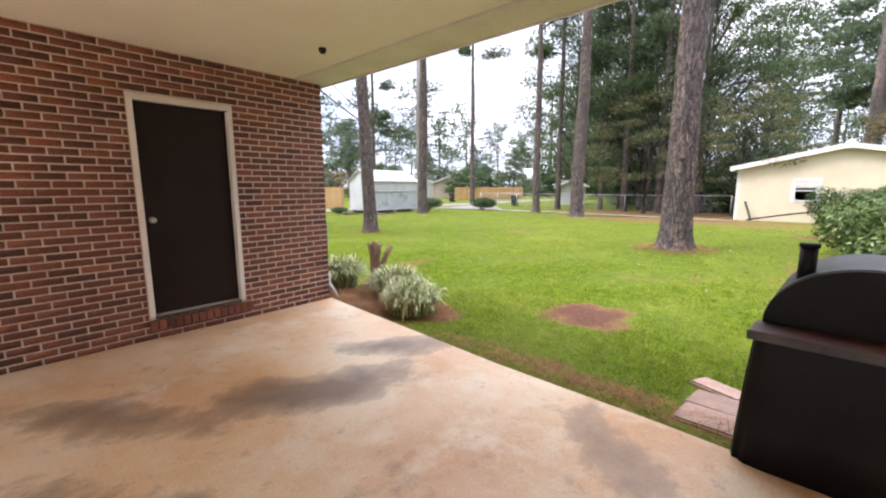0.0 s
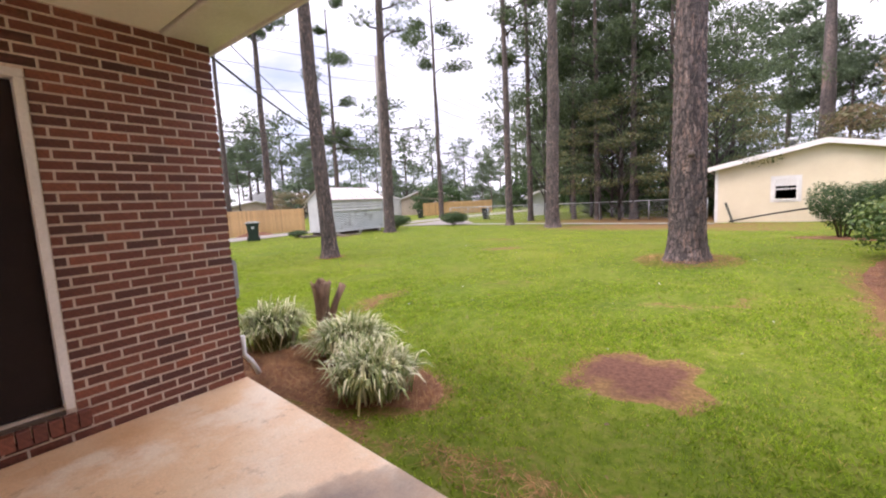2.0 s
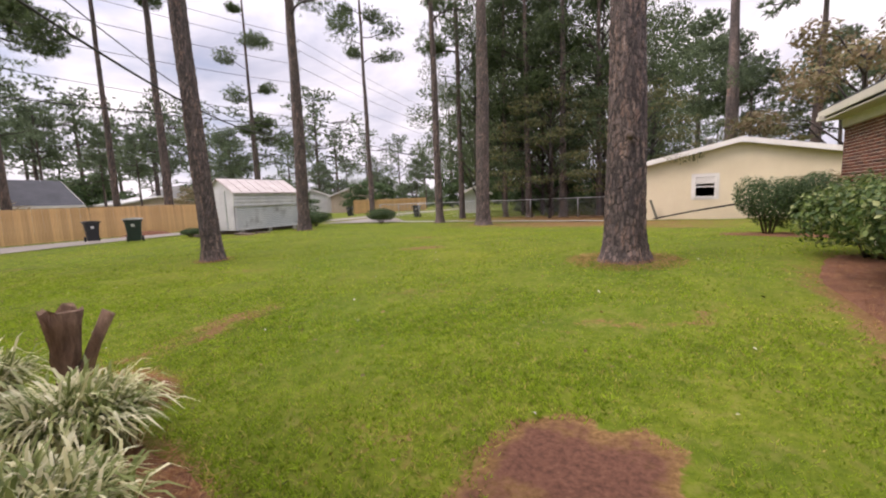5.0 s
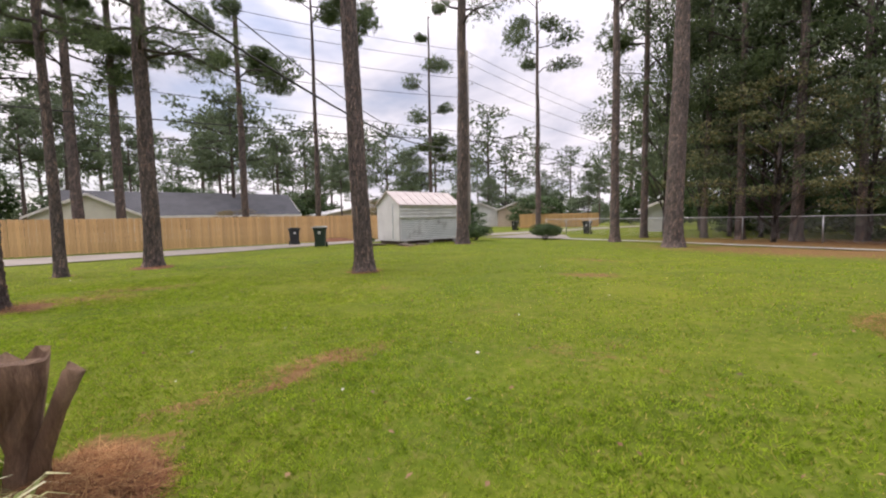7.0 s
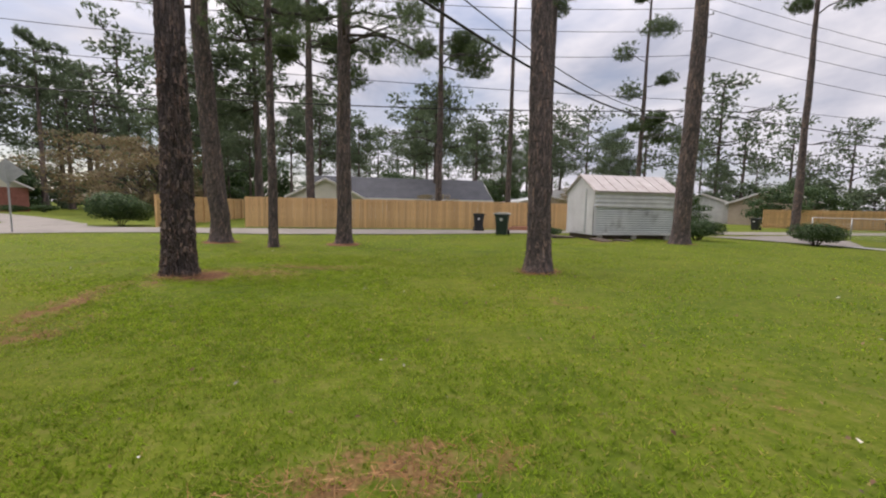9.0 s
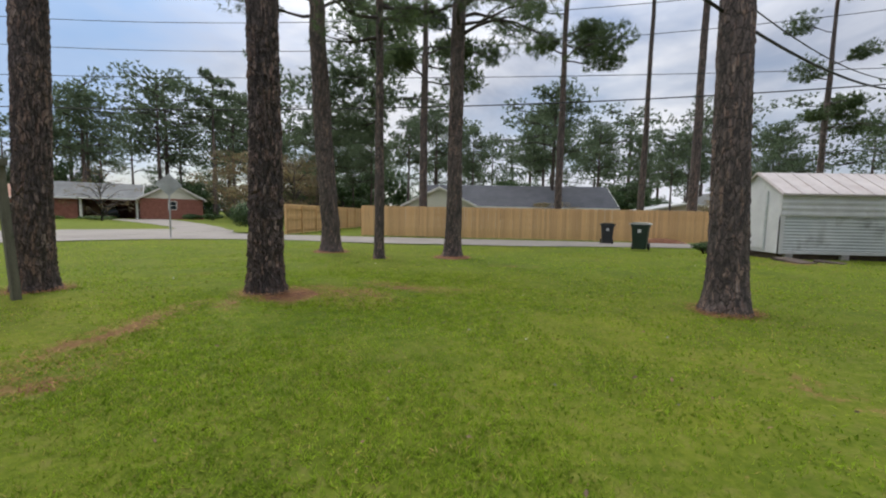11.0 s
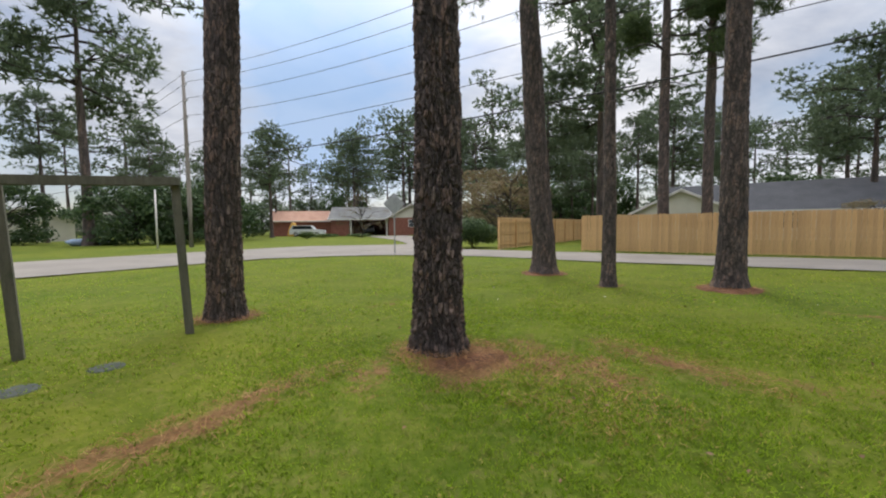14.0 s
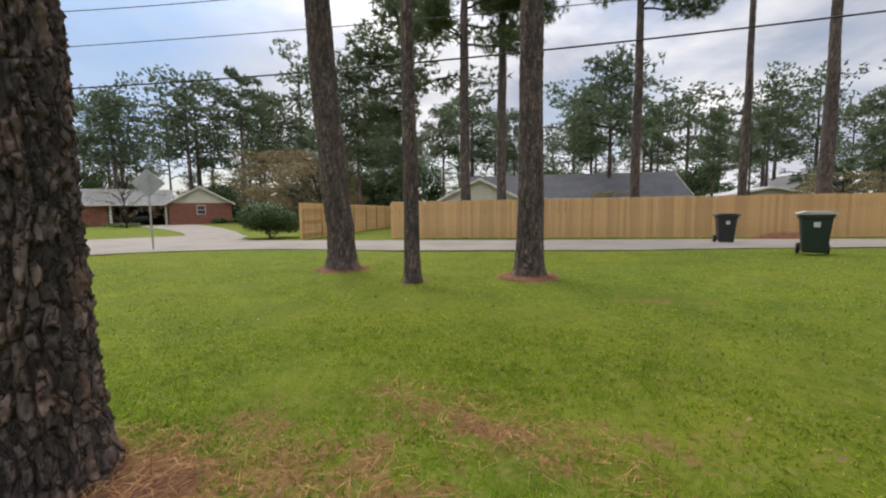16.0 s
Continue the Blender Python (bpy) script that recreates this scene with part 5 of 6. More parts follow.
part("stem", ragged([(0, 0, -0.05), (0, 0, 0.1), (0.01, 0, 0.4), (0.0, 0.01, 0.60), (0.0, 0.01, 0.74)], [0.105, 0.08, 0.08, 0.098, 0.118], 3), M["stump"], stump)
part("stem", ragged([(0.02, 0.02, -0.05), (0.05, 0.06, 0.25), (0.10, 0.13, 0.48), (0.16, 0.20, 0.68)], [0.05, 0.043, 0.036, 0.038], 4, 10), M["stump"], stump)


# ---- fences ----
def board_fence(x0, y0, x1, y1, label, face, h=1.83, pitch=0.144):
    t = thing("privacy_fence", pose(0, 0, 0), label, "fence")
    length = math.hypot(x1 - x0, y1 - y0)
    ux, uy = (x1 - x0) / length, (y1 - y0) / length
    turn = math.degrees(math.atan2(uy, ux))
    bm = bmesh.new()
    w = pitch / 2 - 0.003
    a = [bm.verts.new((px, -0.009, pz)) for px, pz in ((-w, 0), (w, 0), (w, h - 0.03), (w - 0.03, h), (-w + 0.03, h), (-w, h - 0.03))]
    b = [bm.verts.new((v.co.x, 0.009, v.co.z)) for v in a]
    bm.faces.new(a)
    bm.faces.new(b[::-1])
    for i in range(6):
        bm.faces.new((a[(i + 1) % 6], a[i], b[i], b[(i + 1) % 6]))
    me = bpy.data.meshes.new("board")
    bm.to_mesh(me)
    bm.free()
    me.materials.append(M["cedar"])
    rng = rng_of(int(length * 10))
    for i in range(int(length / pitch)):
        d = (i + 0.5) * pitch
        x, y = x0 + ux * d, y0 + uy * d
        ob = put("board", me, t)
        ob.matrix_world = pose(x, y, g(x, y) + 0.03 + rng.normal(0, 0.006), 0, rng.normal(0, 0.25), turn)
    nx, ny = -uy * face, ux * face
    n = int(length / 2.4) + 1
    for i in range(n):
        d = min(i * 2.4, length - 0.05)
        x, y = x0 + ux * d + nx * 0.075, y0 + uy * d + ny * 0.075
        p = part("post", box(-0.045, 0.045, -0.045, 0.045, -0.1, h - 0.06, 0.004), M["cedar"], t)
        p.matrix_world = pose(x, y, g(x, y), 0, 0, turn)
    for i in range(n - 1):
        for z in (0.3, 0.95, 1.6):
            d0, d1 = i * 2.4, min((i + 1) * 2.4, length)
            xa, ya, xb, yb = x0 + ux * d0, y0 + uy * d0, x0 + ux * d1, y0 + uy * d1
            r = part("rail", box(0, d1 - d0, -0.019, 0.019, -0.045, 0.045), M["cedar"], t)
            za, zb = g(xa, ya) + z, g(xb, yb) + z
            r.matrix_world = pose(xa + nx * 0.03, ya + ny * 0.03, za, 0, -math.degrees(math.atan2(zb - za, d1 - d0)), turn)
    return t


board_fence(-30.9, -0.7, -30.6, 21.5, "new honey-coloured wooden privacy fence along the lane", 1)
board_fence(-29.9, -5.15, -48.0, -5.15, "new wooden privacy fence with its posts and rails showing", -1)
board_fence(-38.1, 46.0, -32.6, 55.8, "orange-brown wooden fence beside a far house", -1)


def chain_fence(pts, h=1.15):
    t = thing("chain_link_fence", pose(0, 0, 0), "grey chain-link fence along the back of the lots", "fence")
    for (xa, ya), (xb, yb) in zip(pts, pts[1:]):
        length = math.hypot(xb - xa, yb - ya)
        n = max(1, int(length / 2.6))
        for i in range(n + 1):
            x, y = xa + (xb - xa) * i / n, ya + (yb - ya) * i / n
            part("post", tube([(x, y, g(x, y) - 0.05), (x, y, g(x, y) + h)], [0.03, 0.03], 8), M["galv"], t)
        part("rail", tube([(xa, ya, g(xa, ya) + h), (xb, yb, g(xb, yb) + h)], [0.022, 0.022], 8), M["galv"], t)
        V, F = [], []
        step, w = 0.11, 0.0035
        ux, uy = (xb - xa) / length, (yb - ya) / length
        d = -h
        while d < length:
            for s in (1, -1):
                d0, d1 = (d, d + h) if s > 0 else (d + h, d)
                z0, z1 = 0.03, h
                for lo, hi in ((d0, d1),):
                    if min(lo, hi) < 0 or max(lo, hi) > length:
                        continue
                    p0 = (xa + ux * lo, ya + uy * lo, g(xa, ya) + z0)
                    p1 = (xa + ux * hi, ya + uy * hi, g(xa, ya) + z1)
                    b = len(V)
                    V += [(p0[0] - ux * w, p0[1] - uy * w, p0[2]), (p0[0] + ux * w, p0[1] + uy * w, p0[2]), (p1[0] + ux * w, p1[1] + uy * w, p1[2]), (p1[0] - ux * w, p1[1] - uy * w, p1[2])]
                    F.append((b, b + 1, b + 2, b + 3))
            d += step
        tagged(put("wire_mesh", tri_mesh("wire_mesh", V, F, M["galv"]), t), kind="stuff")


chain_fence([(-24, 33.0), (-16.5, 30.8), (-9, 28.9), (-3.0, 28.2)])


# ---- shed ----
def shed():
    t = thing("metal_shed", pose(-18.35, 14.8, g(-18.3, 15.5)), "white metal garden shed with faded roof and grey lower wall", "shed")
    W, L = 2.05, 3.65
    b0 = 0.16
    part("frame", box(-W, 0, 0.0, L, b0, b0 + 0.09, 0.005), M["tin"], t)
    part("side_wall", prism([(-W, b0 + 0.09), (0, b0 + 0.09), (0, 1.86), (-W * 0.5, 2.46), (-W, 1.86)], 0.0, 0.04), M["tin"], t)
    part("side_wall", prism([(-W, b0 + 0.09), (0, b0 + 0.09), (0, 1.86), (-W * 0.5, 2.46), (-W, 1.86)], L - 0.04, L), M["tin"], t)
    part("rear_wall", box(-W, -W + 0.04, 0.04, L - 0.04, b0 + 0.09, 1.86), M["tin"], t)
    # front: ribbed grey wall below, white band above, standing proud
    def ribbed(x, y0, y1, z0, z1, n, amp):
        bm = bmesh.new()
        rows = []
        for i in range(n * 4 + 1):
            z = z0 + (z1 - z0) * i / (n * 4)
            dx = amp if i % 4 in (1, 2) else 0.0
            rows.append((bm.verts.new((x + dx, y0, z)), bm.verts.new((x + dx, y1, z))))
        for a, b in zip(rows, rows[1:]):
            bm.faces.new((a[0], a[1], b[1], b[0]))
        bmesh.ops.recalc_face_normals(bm, faces=bm.faces[:])
        bmesh.ops.solidify(bm, geom=bm.faces[:], thickness=0.005)
        return bm
    part("front_wall", ribbed(-0.05, 0.10, L - 0.06, b0 + 0.09, 1.22, 11, 0.012), M["tin_grey"], t, "grey ribbed lower wall")
    part("band", ribbed(0.0, 0.0, L, 1.22, 1.86, 4, 0.012), M["tin"], t, "white upper band")
    part("corner_post", box(-0.06, 0.012, 0.0, 0.10, b0, 1.22), M["tin"], t)
    part("corner_post", box(-0.06, 0.012, L - 0.06, L, b0, 1.22), M["tin"], t)
    for s in (0, 1):
        o = [(0.10, 1.80), (-W * 0.5, 2.48), (-W * 0.5, 2.53), (0.10, 1.85)] if s == 0 else [(-W - 0.10, 1.80), (-W * 0.5, 2.48), (-W * 0.5, 2.53), (-W - 0.10, 1.85)]
        rf = part("roof_panel", prism(o, -0.08, L + 0.08), M["tin_roof"], t)
        if s == 0:
            for k in range(9):
                y = -0.04 + k * (L + 0.06) / 8
                part("roof_rib", prism([(0.10, 1.852), (-W * 0.5, 2.532), (-W * 0.5, 2.555), (0.10, 1.875)], y, y + 0.03), M["tin_roof"], rf)
    part("door", box(-1.42, -0.62, -0.03, -0.002, b0 + 0.10, 1.85, 0.004), M["tin"], t, "white metal door")
    part("door_trim", box(-0.60, -0.55, -0.035, -0.001, b0 + 0.08, 1.95), M["tin_grey"], t)
    # dark box added to stand for the unlit gap between the blocks
    part("skirt", box(-W + 0.12, -0.14, 0.10, L - 0.10, -0.15, b0 - 0.004), M["twig"], t, "dark box added as the void under the floor")
    for y in (0.3, 1.8, 3.3):
        for x in (-0.05, -1.98):
            part("block", box(x - 0.06, x + 0.06, y - 0.1, y + 0.1, -0.15, b0 - 0.002, 0.01), M["concrete"], t)


shed()
for i, (x, y, sx, sy, sz) in enumerate(((-17.7, 14.75, 0.5, 0.22, 0.07), (-17.5, 15.5, 0.3, 0.2, 0.05), (-19.6, 14.2, 0.45, 0.3, 0.1))):
    r = part("scrap_board", box(-sx, sx, -sy, sy, 0, sz, 0.01), M["twig"], None)
    r.matrix_world = pose(x, y, g(x, y) - 0.01, 2, 3, 40 * i)
    tagged(r, "dark scrap lumber lying by the shed", "debris", "scrap by the shed")


# ---- wheeled bins ----
def wheeled_bin(x, y, turn, body, lid, label, s=1.0):
    t = thing("wheeled_bin", Matrix.LocRotScale((x, y, g(x, y) + 0.02), Euler((0, 0, radians(turn))), (s, s, s)), label, "bin", "wheeled rubbish bins")
    bm = bmesh.new()
    rings = []
    for z, hx, hy in ((0.05, 0.22, 0.24), (0.12, 0.235, 0.255), (0.5, 0.265, 0.295), (0.86, 0.295, 0.33), (0.88, 0.325, 0.36), (0.95, 0.328, 0.362)):
        ring = []
        for k in range(24):
            a = 2 * math.pi * (k + 0.5) / 24
            c, q = math.cos(a), math.sin(a)
            ring.append(bm.verts.new((math.copysign(abs(c) ** 0.35, c) * hx, math.copysign(abs(q) ** 0.35, q) * hy, z)))
        rings.append(ring)
    for a, b in zip(rings, rings[1:]):
        for k in range(24):
            bm.faces.new((a[k], a[(k + 1) % 24], b[(k + 1) % 24], b[k]))
    bm.faces.new(rings[0][::-1])
    bm.faces.new(rings[-1])
    part("body", bm, body, t)
    ld = prism([(-0.36, 0.955), (0.36, 0.955), (0.36, 0.985), (0.2, 1.03), (-0.2, 1.03), (-0.36, 0.985)], -0.37, 0.39)
    part("lid", ld, lid, t, "dusty hinged lid")
    part("handle", tube([(-0.26, 0.40, 0.93), (-0.26, 0.46, 0.95), (0.26, 0.46, 0.95), (0.26, 0.40, 0.93)], [0.016] * 4, 8), body, t)
    for sx in (-0.27, 0.27):
        wh = part("wheel", tube([(sx - 0.035, 0.30, 0.12), (sx + 0.035, 0.30, 0.12)], [0.13, 0.13], 18), M["tyre"], t)
        part("hub", tube([(sx - 0.04, 0.30, 0.12), (sx + 0.04, 0.30, 0.12)], [0.05, 0.05], 12), body, wh)
    part("badge", box(-0.06, 0.06, -0.345, -0.338, 0.66, 0.78), M["tin"], t, "small pale badge")
    return t


wheeled_bin(-22.1, 12.5, 62, M["bin"], M["bin_lid"], "dark green wheeled bin with a dusty lid at the lane", 1.02)
wheeled_bin(-26.7, 12.75, 75, M["bin_dark"], M["bin_dark"], "charcoal wheeled bin by the fence", 1.0)
wheeled_bin(-19.5, 32.0, 20, M["bin_dark"], M["bin_dark"], "black wheeled bin by the chain-link fence", 0.95)
wheeled_bin(-32.8, 39.0, 20, M["bin_dark"], M["bin_dark"], "dark wheeled bin on a far drive", 1.0)


# ---- yard fixtures ----
fr = thing("clothesline_frame", pose(0, 0, 0), "weathered grey wooden clothesline frame standing on the lawn", "frame")
pr, pl = Vector((-11.28, -0.06, g(-11.28, -0.06))), Vector((-9.87, -0.53, g(-9.87, -0.53)))
across = (pl - pr).normalized()
lean_v = across * 0.08
tops = []
for p, tall in ((pr, 1.92), (pl, 1.86)):
    bm = box(-0.045, 0.045, -0.045, 0.045, -0.1, tall, 0.006)
    for v in bm.verts:
        k = v.co.z / 1.86
        a = math.atan2(across.y, across.x)
        v.co = Vector((v.co.x * math.cos(a) - v.co.y * math.sin(a), v.co.x * math.sin(a) + v.co.y * math.cos(a), v.co.z)) + lean_v * k
    part("post", bm, M["greywood"], fr).location = p
    tops.append(p + lean_v + Vector((0, 0, tall - 0.06)))
bm = box(-0.045, (tops[1] - tops[0]).length + 0.045, -0.04, 0.04, -0.045, 0.055, 0.006)
bar = part("crossbar", bm, M["greywood"], fr)
bar.matrix_world = pose(*tops[0], 0, -math.degrees(math.atan2(tops[1].z - tops[0].z, (tops[1] - tops[0]).to_2d().length)), math.degrees(math.atan2(across.y, across.x))) @ pose(0, 0.087, 0)

for x, y, r in ((-9.65, 0.63, 0.17), (-10.27, 0.57, 0.15), (-9.2, 0.75, 0.15)):
    bm = tube([(0, 0, -0.05), (0, 0, 0.02), (0, 0, 0.028), (0, 0, 0.03)], [r, r, r * 0.96, r * 0.7], 24)
    o = part("drain_cover", bm, M["lid"], None)
    o.matrix_world = pose(x, y, g(x, y) - 0.026, 0.5, 0.5, 0)
    tagged(o, "round grey drain cover flush in the grass", "drain cover", "drain covers in the lawn")

sg = thing("street_sign", pose(-23.9, -7.7, g(-23.9, -7.7), 0, 0, 132), "diamond-shaped street sign seen from its bare grey back", "sign")
part("post", box(-0.03, 0.03, -0.012, 0.012, -0.1, 2.75, 0.004), M["galv"], sg)
part("plate", prism([(0.0, 1.90), (0.52, 2.42), (0.0, 2.94), (-0.52, 2.42)], 0.014, 0.018), M["galv"], sg)

up = thing("utility_pole", pose(-22.8, -26.0, -0.1), "tall grey wooden utility pole with insulators", "utility pole")
part("shaft", tube([(0, 0, -0.3), (0, 0, 3), (0.02, 0, 8), (0.04, 0, 12.4)], [0.17, 0.155, 0.125, 0.10], 14), M["pole"], up)
for k, z in enumerate((12.0, 11.3, 10.2, 9.0, 7.1)):
    ins = part("arm", tube([(0.05, 0, z), (0.05, 0.45, z + 0.12)], [0.03, 0.025], 8), M["galv"], up)
    part("insulator", tube([(0.05, 0.45, z + 0.10), (0.05, 0.45, z + 0.2), (0.05, 0.45, z + 0.26)], [0.03, 0.05, 0.03], 10), M["box_grey"], ins)
copy_thing(up, pose(-23.0, 23.3, -0.1))
wp = part("flag_pole", tube([(0, 0, -0.1), (0, 0, 4.0)], [0.06, 0.05], 12), M["trim"], None)
wp.location = (-20.6, -25.8, -0.1)
tagged(wp, "plain white metal pole beside the street", "pole")


def cable(name, a, b, sag, r, label, n=28):
    a, b = Vector(a), Vector(b)
    pts = [tuple(a.lerp(b, k / n) - Vector((0, 0, 4 * sag * (k / n) * (1 - k / n)))) for k in range(n + 1)]
    o = part(name, tube(pts, [r] * (n + 1), 6), M["wire"], None)
    return tagged(o, label, "cable", "overhead cables")


for z0, z1, sag, r in ((6.02, 6.52, 0.83, 0.024), (7.29, 7.03, 0.47, 0.013), (9.2, 9.3, 1.5, 0.013), (10.4, 10.5, 1.57, 0.013), (11.5, 11.6, 1.75, 0.012), (12.2, 12.3, 1.75, 0.012)):
    for a, b in (((-22.8, -25.6, z0), (-23.0, 23.3, z1)), ((-22.8, -25.6, z0), (-22.5, -78.0, z1)), ((-23.0, 23.3, z1), (-23.2, 74.0, z0))):
        cable("power_cable", a, b, sag, r, "black overhead cable along the lane")
cable("service_drop", (-23.0, 23.3, 6.5), (-7.05, 2.9, 4.55), 1.35, 0.022, "black service cable from the lane to the house", 40)
cable("service_drop", (-23.0, 23.3, 6.4), (-46, 36, 9.0), 0.4, 0.014, "black cable crossing to a far tree")
cable("service_drop", (-23.0, 23.3, 7.0), (-7.05, 2.9, 5.3), 1.75, 0.011, "thin cable from the lane to the house", 40)
mast = part("service_mast", tube([(0, 0, 0), (0, 0, 2.3), (0.04, 0, 2.42)], [0.03, 0.03, 0.035], 10), M["galv"], None)
mast.location = (-7.05, 2.9, CEIL + 0.15)
tagged(mast, "grey metal service mast at the carport roof", "mast")


# ---- neighbouring houses ----
def gable_house(name, m, w, d, eave, ridge, mats, label, windows=(), over=0.35, gable=None, group="", open_side=False):
    """Ridge along local y; w across x, d along y. windows: side, along, z, width, height."""
    wall_m, roof_m, trim_m = mats
    t = thing(name, m, label, "house", group)
    x0 = w / 2 - 0.25 if open_side else -w / 2
    part("wall", prism([(x0, -0.4), (w / 2, -0.4), (w / 2, eave), (x0, eave)], 0, d), wall_m, t)
    part("gable", prism([(-w / 2, eave + 0.002), (w / 2, eave + 0.002), (0, ridge)], 0.0, d), gable or wall_m, t)
    k = (ridge - eave) / (w / 2)
    for s in (-1, 1):
        x1, z1 = s * (w / 2 + over), eave - k * over
        rf = part("roof", prism([(0, ridge + 0.02), (x1, z1 + 0.02), (x1, z1 + 0.16), (0, ridge + 0.18)], -over, d + over), roof_m, t)
        for y0 in (-over - 0.03, d + over + 0.002):
            part("verge_board", prism([(0, ridge - 0.02), (x1, z1 - 0.04), (x1, z1 + 0.17), (0, ridge + 0.19)], y0, y0 + 0.028), trim_m, rf)
        part("fascia", box(min(x1, x1 + s * 0.03), max(x1, x1 + s * 0.03), -over, d + over, z1 - 0.03, z1 + 0.17), trim_m, rf)
    for side, along, z, ww, wh in windows:
        wn = part("window", bmesh.new(), trim_m, t)
        wn.matrix_world = m @ {"front": pose(along, 0, z), "left": pose(-w / 2, along, z, 0, 0, -90), "right": pose(w / 2, along, z, 0, 0, 90)}[side]
        for a, b, c, e in ((-ww / 2 - 0.07, -ww / 2, -0.07, wh + 0.07), (ww / 2, ww / 2 + 0.07, -0.07, wh + 0.07), (-ww / 2, ww / 2, wh, wh + 0.07), (-ww / 2, ww / 2, -0.07, 0), (-ww / 2, ww / 2, wh / 2 - 0.025, wh / 2 + 0.025)):
            part("frame", box(a, b, -0.045, -0.003, c, e), trim_m, wn)
        part("pane", box(-ww / 2, ww / 2, -0.02, -0.004, 0, wh), M["pane"], wn)
    return t


yh = gable_house("house", pose(1.3, 24.5, 0.02), 7.5, 11, 2.42, 3.20, (M["yellow"], M["shingle_grey"], M["trim"]), "pale yellow sided house with a low gable and one window", [("front", -1.22, 0.97, 0.70, 0.84)], 0.28)
laps = bmesh.new()
for k in range(23):
    z = 0.05 + k * 0.108
    box(-3.75, 3.75, -0.012, -0.001, z, z + 0.012, bm=laps)
tagged(part("siding_lap", laps, M["yellow"], yh), kind="stuff")
part("window_surround", box(-1.22 - 0.52, -1.22 + 0.52, -0.02, -0.0125, 0.83, 1.96), M["trim"], yh)
part("blind", box(-1.22 - 0.34, -1.22 + 0.34, -0.03, -0.021, 1.52, 1.80), M["trim"], yh, "white half-drawn blind")
part("vent", tube([(-0.9, 2.5, 3.0), (-0.9, 2.5, 3.55), (-0.9, 2.5, 3.56), (-0.9, 2.5, 3.75)], [0.12, 0.12, 0.19, 0.19], 14), M["galv"], yh, "metal chimney vent")
part("corner_board", box(-3.77, -3.65, -0.022, -0.0125, 0.0, 2.40), M["trim"], yh)
lp = part("fallen_pole", tube([(-1.9, 24.1, 0.05), (-0.4, 24.1, 0.36), (1.15, 24.15, 0.62)], [0.035, 0.035, 0.04], 10), M["black"], None)
tagged(lp, "dark pole leaning low along the yellow house", "pole")
ln = part("plank", box(-0.05, 0.05, -0.02, 0.02, 0, 0.95, 0.004), M["greywood"], None)
ln.matrix_world = pose(-1.75, 24.25, 0.0, 0, -18, 0)
tagged(ln, "grey plank leaning at the yellow house's corner", "plank")

gable_house("house", pose(-54.5, 0.8, -0.15), 8.6, 20.2, 2.35, 4.70, (M["cream"], M["shingle"], M["trim"]), "long low house with a charcoal shingle roof behind the fence", [("right", 9, 0.9, 1.5, 1.2), ("right", 14, 0.9, 1.5, 1.2)])
gable_house("house", pose(-48.8, 2.6, -0.15, 0, 0, 90), 7.4, 5.6, 2.3, 4.1, (M["cream"], M["shingle"], M["trim"]), "cream gable front of the long low house", [("front", 0.6, 0.9, 1.2, 1.1)])
bh = gable_house("house", pose(-60.0, -37.0, -0.1, 0, 0, 130) @ pose(1.1, 0, 0), 7.4, 10, 2.8, 4.9, (M["farbrick"], M["shingle_grey"], M["trim"]), "red brick house with cream gable across the street", [("front", 0.0, 1.3, 0.9, 1.1)], 0.45, M["cream"])
cp = gable_house("house", pose(-60.0, -37.0, -0.1, 0, 0, 130) @ pose(-2.65, 5.0, 0, 0, 0, 90), 8.5, 9.2, 2.7, 4.6, (M["farbrick"], M["shingle_grey"], M["trim"]), "open carport wing of the brick house with a grey roof", [], 0.45, None, "", True)
for i, (lx, ly) in enumerate(((-2.95, 0.95), (-8.75, 0.95))):
    p = part("carport_post", box(-0.13, 0.13, -0.13, 0.13, -0.1, 2.75, 0.01), M["trim"], None)
    p.matrix_world = pose(-60.0, -37.0, -0.1, 0, 0, 130) @ pose(lx, ly, 0)
    tagged(p, "white square carport post of the brick house", "post", "carport posts")
# brick piece left of the opening; inner and side walls added to darken the carport
for nm, bx in (("side_wall", (-11.85, -11.6, 0.9, 9.2)), ("front_wall", (-11.6, -9.3, 0.9, 1.15)), ("inner_wall", (-9.3, -9.05, 0.9, 9.0))):
    wp = part(nm, box(*bx, -0.3, 2.69), M["farbrick"], cp)
    wp.matrix_world = pose(-60.0, -37.0, -0.1, 0, 0, 130)
gable_house("house", pose(-57, -57, -0.1, 0, 0, 231) @ pose(0, -6, 0), 9, 12, 2.5, 4.2, (M["farbrick"], M["shingle_red"], M["trim"]), "low house with a reddish shingle roof in the distance", [("front", 0, 1.0, 1.2, 1.1)])
gable_house("house", pose(-20.5, -62, -0.1, 0, 0, 170), 9, 9, 2.6, 4.0, (M["cream"], M["shingle_grey"], M["trim"]), "pale low house behind the evergreen thicket", [])
gable_house("house", pose(-44.5, 55, -0.1, 0, 0, 40), 9, 9, 2.6, 4.3, (M["tan"], M["shingle_grey"], M["trim"]), "tan gabled house beyond the shed", [])
gable_house("house", pose(-52, 52, -0.1, 0, 0, 45), 8, 9, 2.3, 3.8, (M["tin"], M["shingle_grey"], M["trim"]), "white sided house far beyond the shed", [])
gable_house("house", pose(-78, 50, -0.1, 0, 0, 90), 9, 12, 3.4, 6.0, (M["cream"], M["shingle_grey"], M["trim"]), "house with a grey roof beyond the fence", [])
